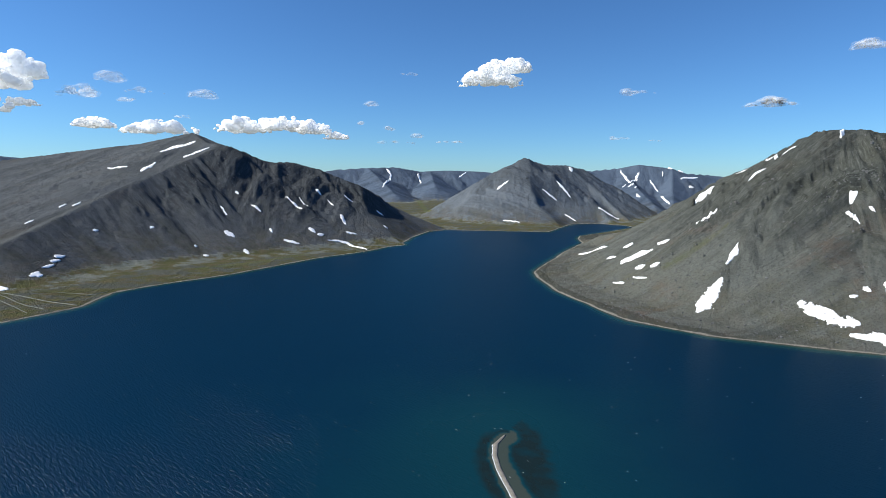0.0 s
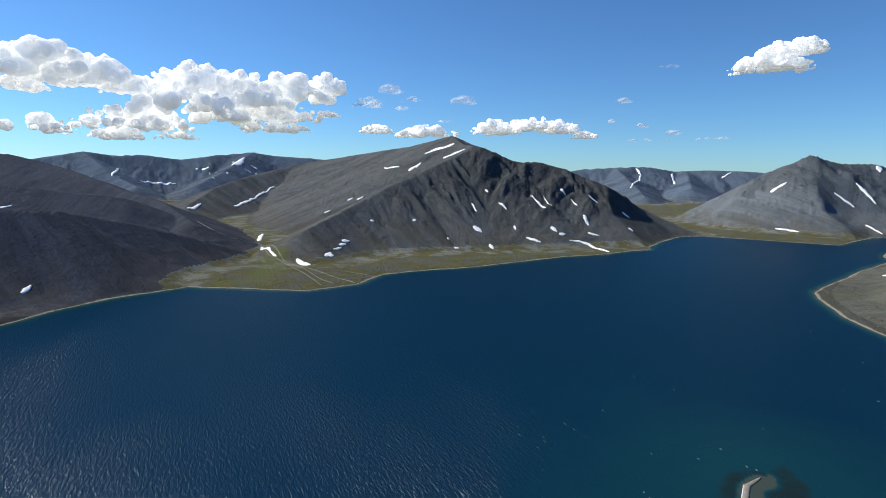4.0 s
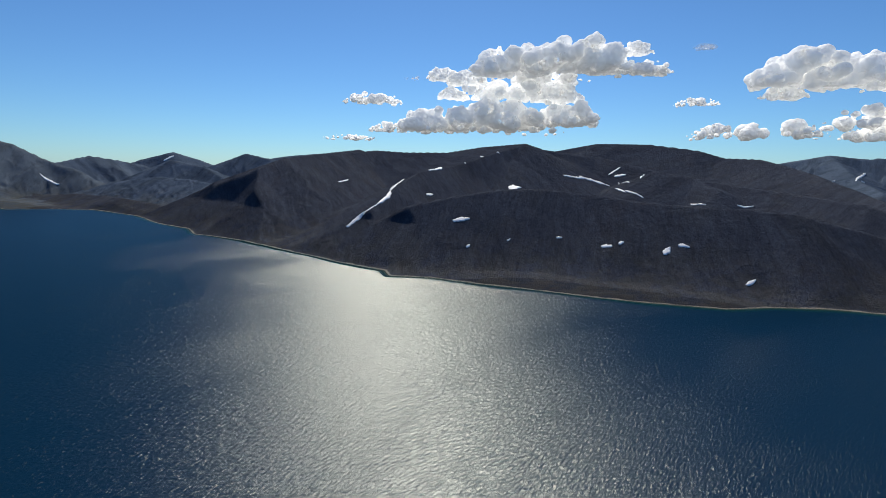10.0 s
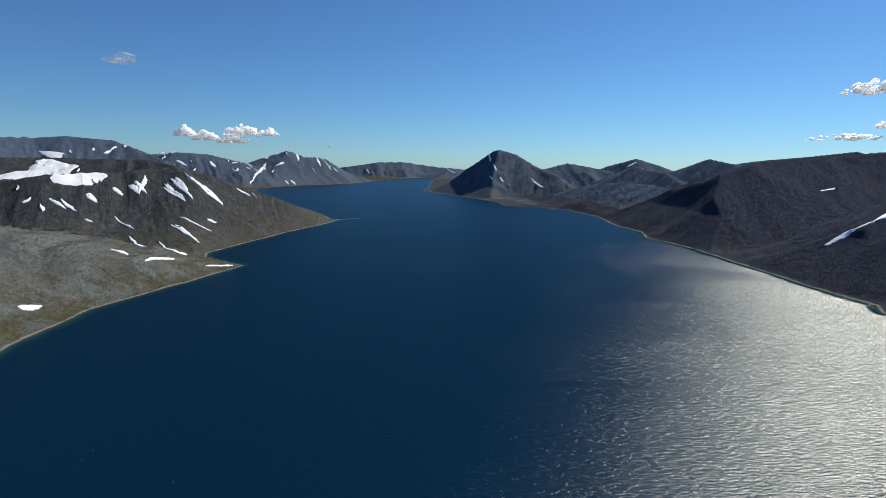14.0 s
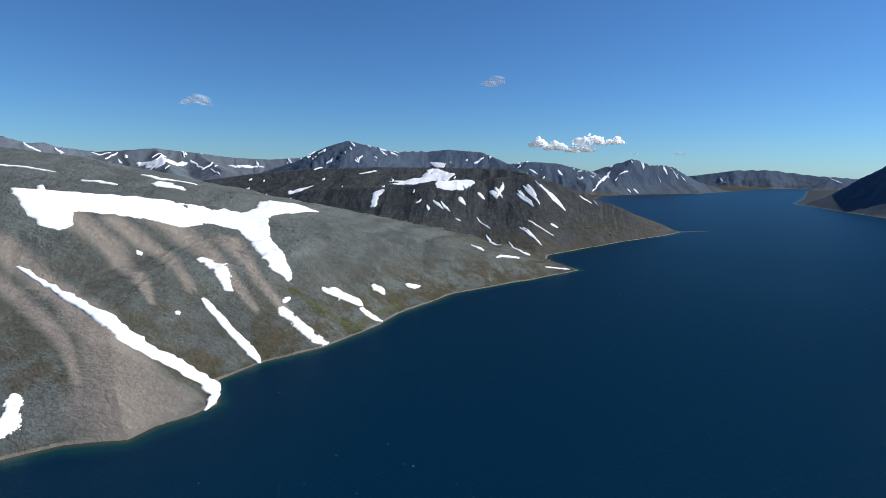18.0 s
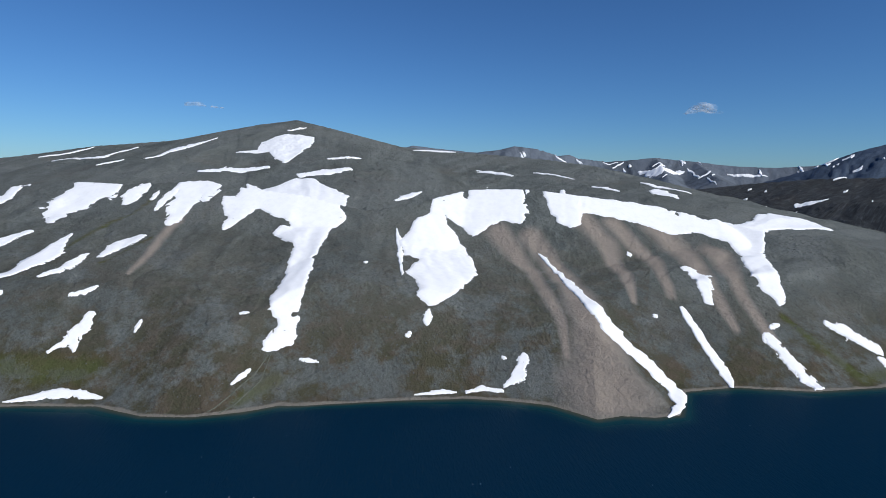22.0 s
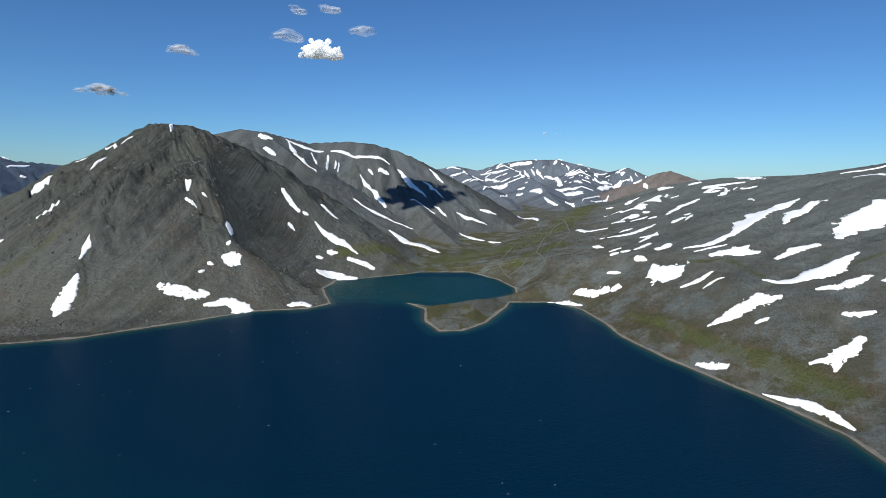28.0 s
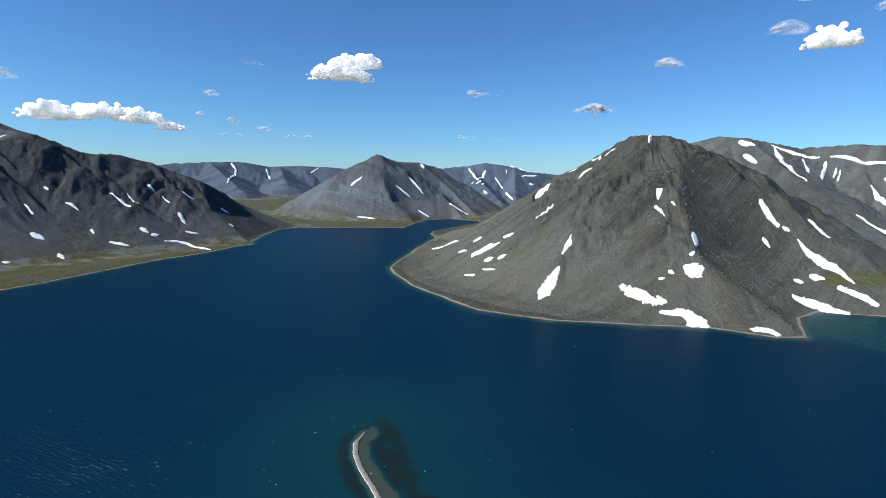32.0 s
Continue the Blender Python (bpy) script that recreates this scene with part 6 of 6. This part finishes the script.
# short white crests scattered over the open lake
rng = np.random.default_rng(12)
crests = []
tries = np.stack([rng.uniform(0, 360, 1500), 150 * 5.0 ** rng.uniform(0, 1, 1500)])
cx, cy = spot(*tries)
open_water = (inland(cx, cy) < -25) & (value_noise(cx / 120, cy / 120, 8) > rng.uniform(0.25, 0.8, 1500))
for x, y in list(zip(cx[open_water], cy[open_water]))[:260]:
    a, half = radians(50 + rng.uniform(-18, 18)), rng.uniform(0.2, 0.5)
    ends = [(x - math.sin(a) * k * half, y + math.cos(a) * k * half) for k in (-1, 0.1, 1)]
    crests.append([(math.degrees(math.atan2(-u, v)), math.hypot(u, v), rng.uniform(0.04, 0.09)) for u, v in ends])
caps = strips("whitecaps", crests, FOAM, 0.05, 61, ragged=0.9)
for v in caps.data.vertices:
    v.co.z = 0.02 + 0.05 * (v.index % 8 in (2, 3, 4, 5))
tagged(caps, "scattered small white wave crests on open water", "foam", kind="stuff")


def ball(detail):
    """Corners and triangles of a unit ball."""
    bm = bmesh.new()
    bmesh.ops.create_icosphere(bm, subdivisions=detail, radius=1)
    v = np.array([p.co[:] for p in bm.verts])
    f = np.array([[p.index for p in t.verts] for t in bm.faces])
    bm.free()
    return v, f


BALL = ball(2)
cloud_count = 0


def billows(name, verts, faces, mat, grain, depth, ease, relief):
    """One joined mesh from many overlapping balls, smoothed, then roughened at two sizes."""
    ob = mesh_object(name, verts, faces, mat)
    join = ob.modifiers.new("join", "REMESH")
    join.mode, join.voxel_size, join.use_smooth_shade = "VOXEL", grain, True
    soften = ob.modifiers.new("soften", "SMOOTH")
    soften.factor, soften.iterations = 0.5, ease
    for scale, strength in ((0.42, 0.26), (0.15, 0.07)):
        if relief:
            billow = bpy.data.textures.new("billow", "CLOUDS")
            billow.noise_scale, billow.noise_depth = depth * scale, 4
            puff = ob.modifiers.new("puff", "DISPLACE")
            puff.texture, puff.strength, puff.mid_level, puff.texture_coords = billow, depth * strength * relief, 0.47, "GLOBAL"
    return ob


def heap(rng, base, width, depth, side, back, middle, count, low_r, high_r, flat, grow):
    """Corners of a heap of lumpy balls over a flat base; grow swells each ball about its own middle."""
    out = [[] for _ in grow]
    for k in range(count):
        u = rng.uniform(-1, 1)
        stray = flat < 2 and k > 0.72 * count
        room = math.sqrt(max(0.05, 1 - u * u)) * (1.0 if stray else rng.uniform(0.5, 1.0))
        r = depth * room * rng.uniform(low_r, high_r) * (0.4 if stray else 1.0)
        up = (depth * room - r) * rng.uniform(0.4, 0.9) if stray else rng.uniform(0, max(0.0, depth * room - r))
        mid = middle + np.array([0, 0, base + up + r * 0.35]) + side * u * (width / 2 - r * 0.6) + back * rng.uniform(-1, 1) * width * 0.2
        unit = BALL[0] * np.array([r * rng.uniform(1.0, 1.7) * flat, r * rng.uniform(1.0, 1.5) * flat, r])
        n = layers(unit[:, 0] / r * 1.4 + 9 * k, unit[:, 2] / r * 1.4 + unit[:, 1] / r, 20 + k, 4, 0.6) - 0.4
        for shell, g in zip(out, grow):
            v = unit * g * (1 + 0.75 * n)[:, None] + mid
            low = base + depth * 0.08 * layers(v[:, 0] / depth * 2, v[:, 1] / depth * 2, 3, 3)
            v[:, 2] = np.where(v[:, 2] < low, low - (low - v[:, 2]) * 0.12, v[:, 2])
            shell.append(v)
    faces = np.vstack([BALL[1] + i * len(BALL[0]) for i in range(count)])
    return [np.vstack(shell) for shell in out], faces


def cloud(bearing, distance, base, width, depth, fullness):
    """A fair-weather cloud: heaped billows on a flat base, or a thin smear inside a thinner veil."""
    global cloud_count
    cloud_count += 1
    rng = np.random.default_rng(500 + cloud_count)
    middle = np.array([*spot(bearing, distance), 0.0])
    side = np.array([math.cos(radians(bearing)), math.sin(radians(bearing)), 0])
    back = np.array([-side[1], side[0], 0])
    if fullness > 0.65:
        (core,), faces = heap(rng, base, width, depth, side, back, middle, int(20 + 40 * fullness), 0.15, 0.40, 1.0, (1.0,))
        ob = billows("cloud", core, faces, CLOUD, max(depth / 26, 0.6), depth, 2, 1.0)
        tagged(ob, "white heaped fair-weather cloud with a flat grey base", "cloud", "clouds")
    else:
        (core, thin), faces = heap(rng, base, width * 0.85, depth * 0.7, side, back, middle, int(6 + 9 * fullness), 0.2, 0.36, 2.0, (0.8, 1.15))
        ob = billows("cloud", core, faces, WISP, max(depth / 14, 0.6), depth, 8, 0.2)
        billows("veil", thin, faces, VEIL, max(depth / 14, 0.6), depth, 8, 0.0).parent = ob
        tagged(ob, "thin white wisp of cloud in blue sky", "cloud", "clouds")


# ---- clouds: bearing, distance, height of the base, width, depth, fullness ----
cloud(355.2, 3900, 735, 458, 141, 1)
cloud(353.3, 3900, 825, 334, 109, 1)
cloud(341.0, 4200, 689, 357, 80, 0.5)
cloud(329.5, 4200, 571, 400, 98, 0.4)
cloud(323.0, 3900, 823, 150, 84, 0.5)
cloud(342.2, 4200, 375, 195, 44, 0.4)
cloud(338.9, 4200, 362, 133, 31, 0.3)
cloud(20.1, 4200, 403, 399, 115, 1)
cloud(16.4, 4200, 424, 488, 124, 1)
cloud(13.3, 4200, 410, 266, 98, 1)
cloud(11.1, 4200, 372, 195, 62, 0.7)
cloud(5.1, 4200, 345, 443, 53, 0.6)
cloud(2.9, 4200, 390, 111, 62, 0.5)
cloud(359.3, 4200, 356, 284, 40, 0.6)
cloud(27.3, 4200, 372, 510, 106, 1)
cloud(32.5, 4200, 399, 266, 75, 0.8)
cloud(25.3, 4200, 489, 151, 44, 0.6)
cloud(31.0, 4200, 687, 223, 107, 0.5)
cloud(28.4, 4200, 642, 312, 62, 0.6)
cloud(30.0, 4200, 575, 133, 71, 0.5)
cloud(33.5, 4200, 586, 289, 125, 0.6)
cloud(23.7, 4200, 625, 205, 178, 0.4)
cloud(37.3, 4200, 508, 204, 53, 0.7)
cloud(7.3, 4200, 620, 107, 80, 0.4)
cloud(8.6, 4200, 485, 62, 36, 0.3)
cloud(5.6, 4200, 443, 98, 53, 0.4)
cloud(3.5, 3900, 801, 167, 50, 0.1)
cloud(60.9, 4200, 646, 758, 250, 1)
cloud(57.8, 4200, 619, 579, 232, 1)
cloud(55.0, 4200, 594, 356, 151, 1)
cloud(49.0, 4200, 631, 713, 223, 1)
cloud(45.9, 4200, 543, 889, 267, 1)
cloud(40.9, 4200, 607, 668, 205, 1)
cloud(37.5, 4200, 670, 312, 161, 1)
cloud(50.2, 4200, 441, 1153, 195, 1)
cloud(55.2, 4200, 366, 797, 151, 1)
cloud(42.6, 4200, 471, 666, 178, 1)
cloud(56.2, 4200, 298, 354, 97, 0.9)
cloud(64.8, 4200, 319, 841, 142, 0.9)
cloud(51.5, 4200, 314, 292, 53, 0.7)
cloud(62.9, 4200, 569, 285, 98, 0.8)
cloud(42.6, 4200, 385, 532, 97, 0.9)
cloud(32.5, 4200, 398, 195, 80, 0.7)
cloud(87.6, 3900, 730, 582, 233, 1)
cloud(83.5, 3900, 769, 625, 250, 1)
cloud(79.5, 3900, 745, 458, 233, 1)
cloud(85.8, 4200, 713, 894, 179, 1)
cloud(87.0, 4200, 607, 935, 178, 1)
cloud(82.9, 4200, 587, 401, 151, 1)
cloud(94.9, 4200, 369, 709, 204, 1)
cloud(89.3, 4200, 382, 842, 248, 1)
cloud(82.9, 4200, 415, 665, 204, 1)
cloud(90.4, 4200, 355, 1240, 106, 1)
cloud(94.5, 4200, 741, 268, 98, 0.8)
cloud(92.3, 4200, 710, 268, 125, 0.9)
cloud(93.5, 4200, 605, 223, 116, 0.8)
cloud(74.8, 3900, 721, 374, 108, 1)
cloud(75.8, 3900, 850, 268, 92, 1)
cloud(69.5, 3900, 855, 117, 92, 0.6)
cloud(101.7, 4200, 560, 467, 98, 0.9)
cloud(104.1, 4200, 288, 407, 53, 0.8)
cloud(100.5, 4200, 357, 257, 80, 0.7)
cloud(97.5, 4200, 743, 224, 36, 0.5)
cloud(69.8, 4200, 547, 311, 62, 0.7)
cloud(165.6, 4200, 277, 150, 71, 0.8)
cloud(163.8, 4200, 255, 195, 71, 0.8)
cloud(161.3, 4200, 240, 265, 53, 0.9)
cloud(160.5, 4200, 294, 248, 89, 0.9)
cloud(158.1, 4200, 298, 177, 53, 0.8)
cloud(155.9, 4200, 220, 62, 27, 0.6)
cloud(151.9, 4200, 221, 133, 27, 0.6)
cloud(170.5, 4200, 731, 215, 125, 0.5)
cloud(199.3, 4200, 518, 302, 107, 0.6)
cloud(248.8, 4200, 512, 169, 80, 0.6)
cloud(247.0, 4200, 513, 107, 36, 0.4)
cloud(322.8, 3900, 821, 209, 92, 0.6)
cloud(328.9, 4200, 568, 285, 107, 0.6)
cloud(309.9, 3900, 861, 301, 151, 0.9)
cloud(313.4, 3900, 962, 252, 135, 0.4)
cloud(305.9, 3900, 1025, 211, 110, 0.6)
cloud(312.3, 3900, 1149, 153, 68, 0.5)
cloud(309.0, 3900, 1166, 170, 94, 0.6)
cloud(287.0, 4200, 405, 222, 40, 0.3)
cloud(285.0, 4200, 383, 177, 27, 0.2)
cloud(328.9, 4200, 587, 205, 80, 0.6)
cloud(343.1, 429, 605, 175, 56, 1.0)
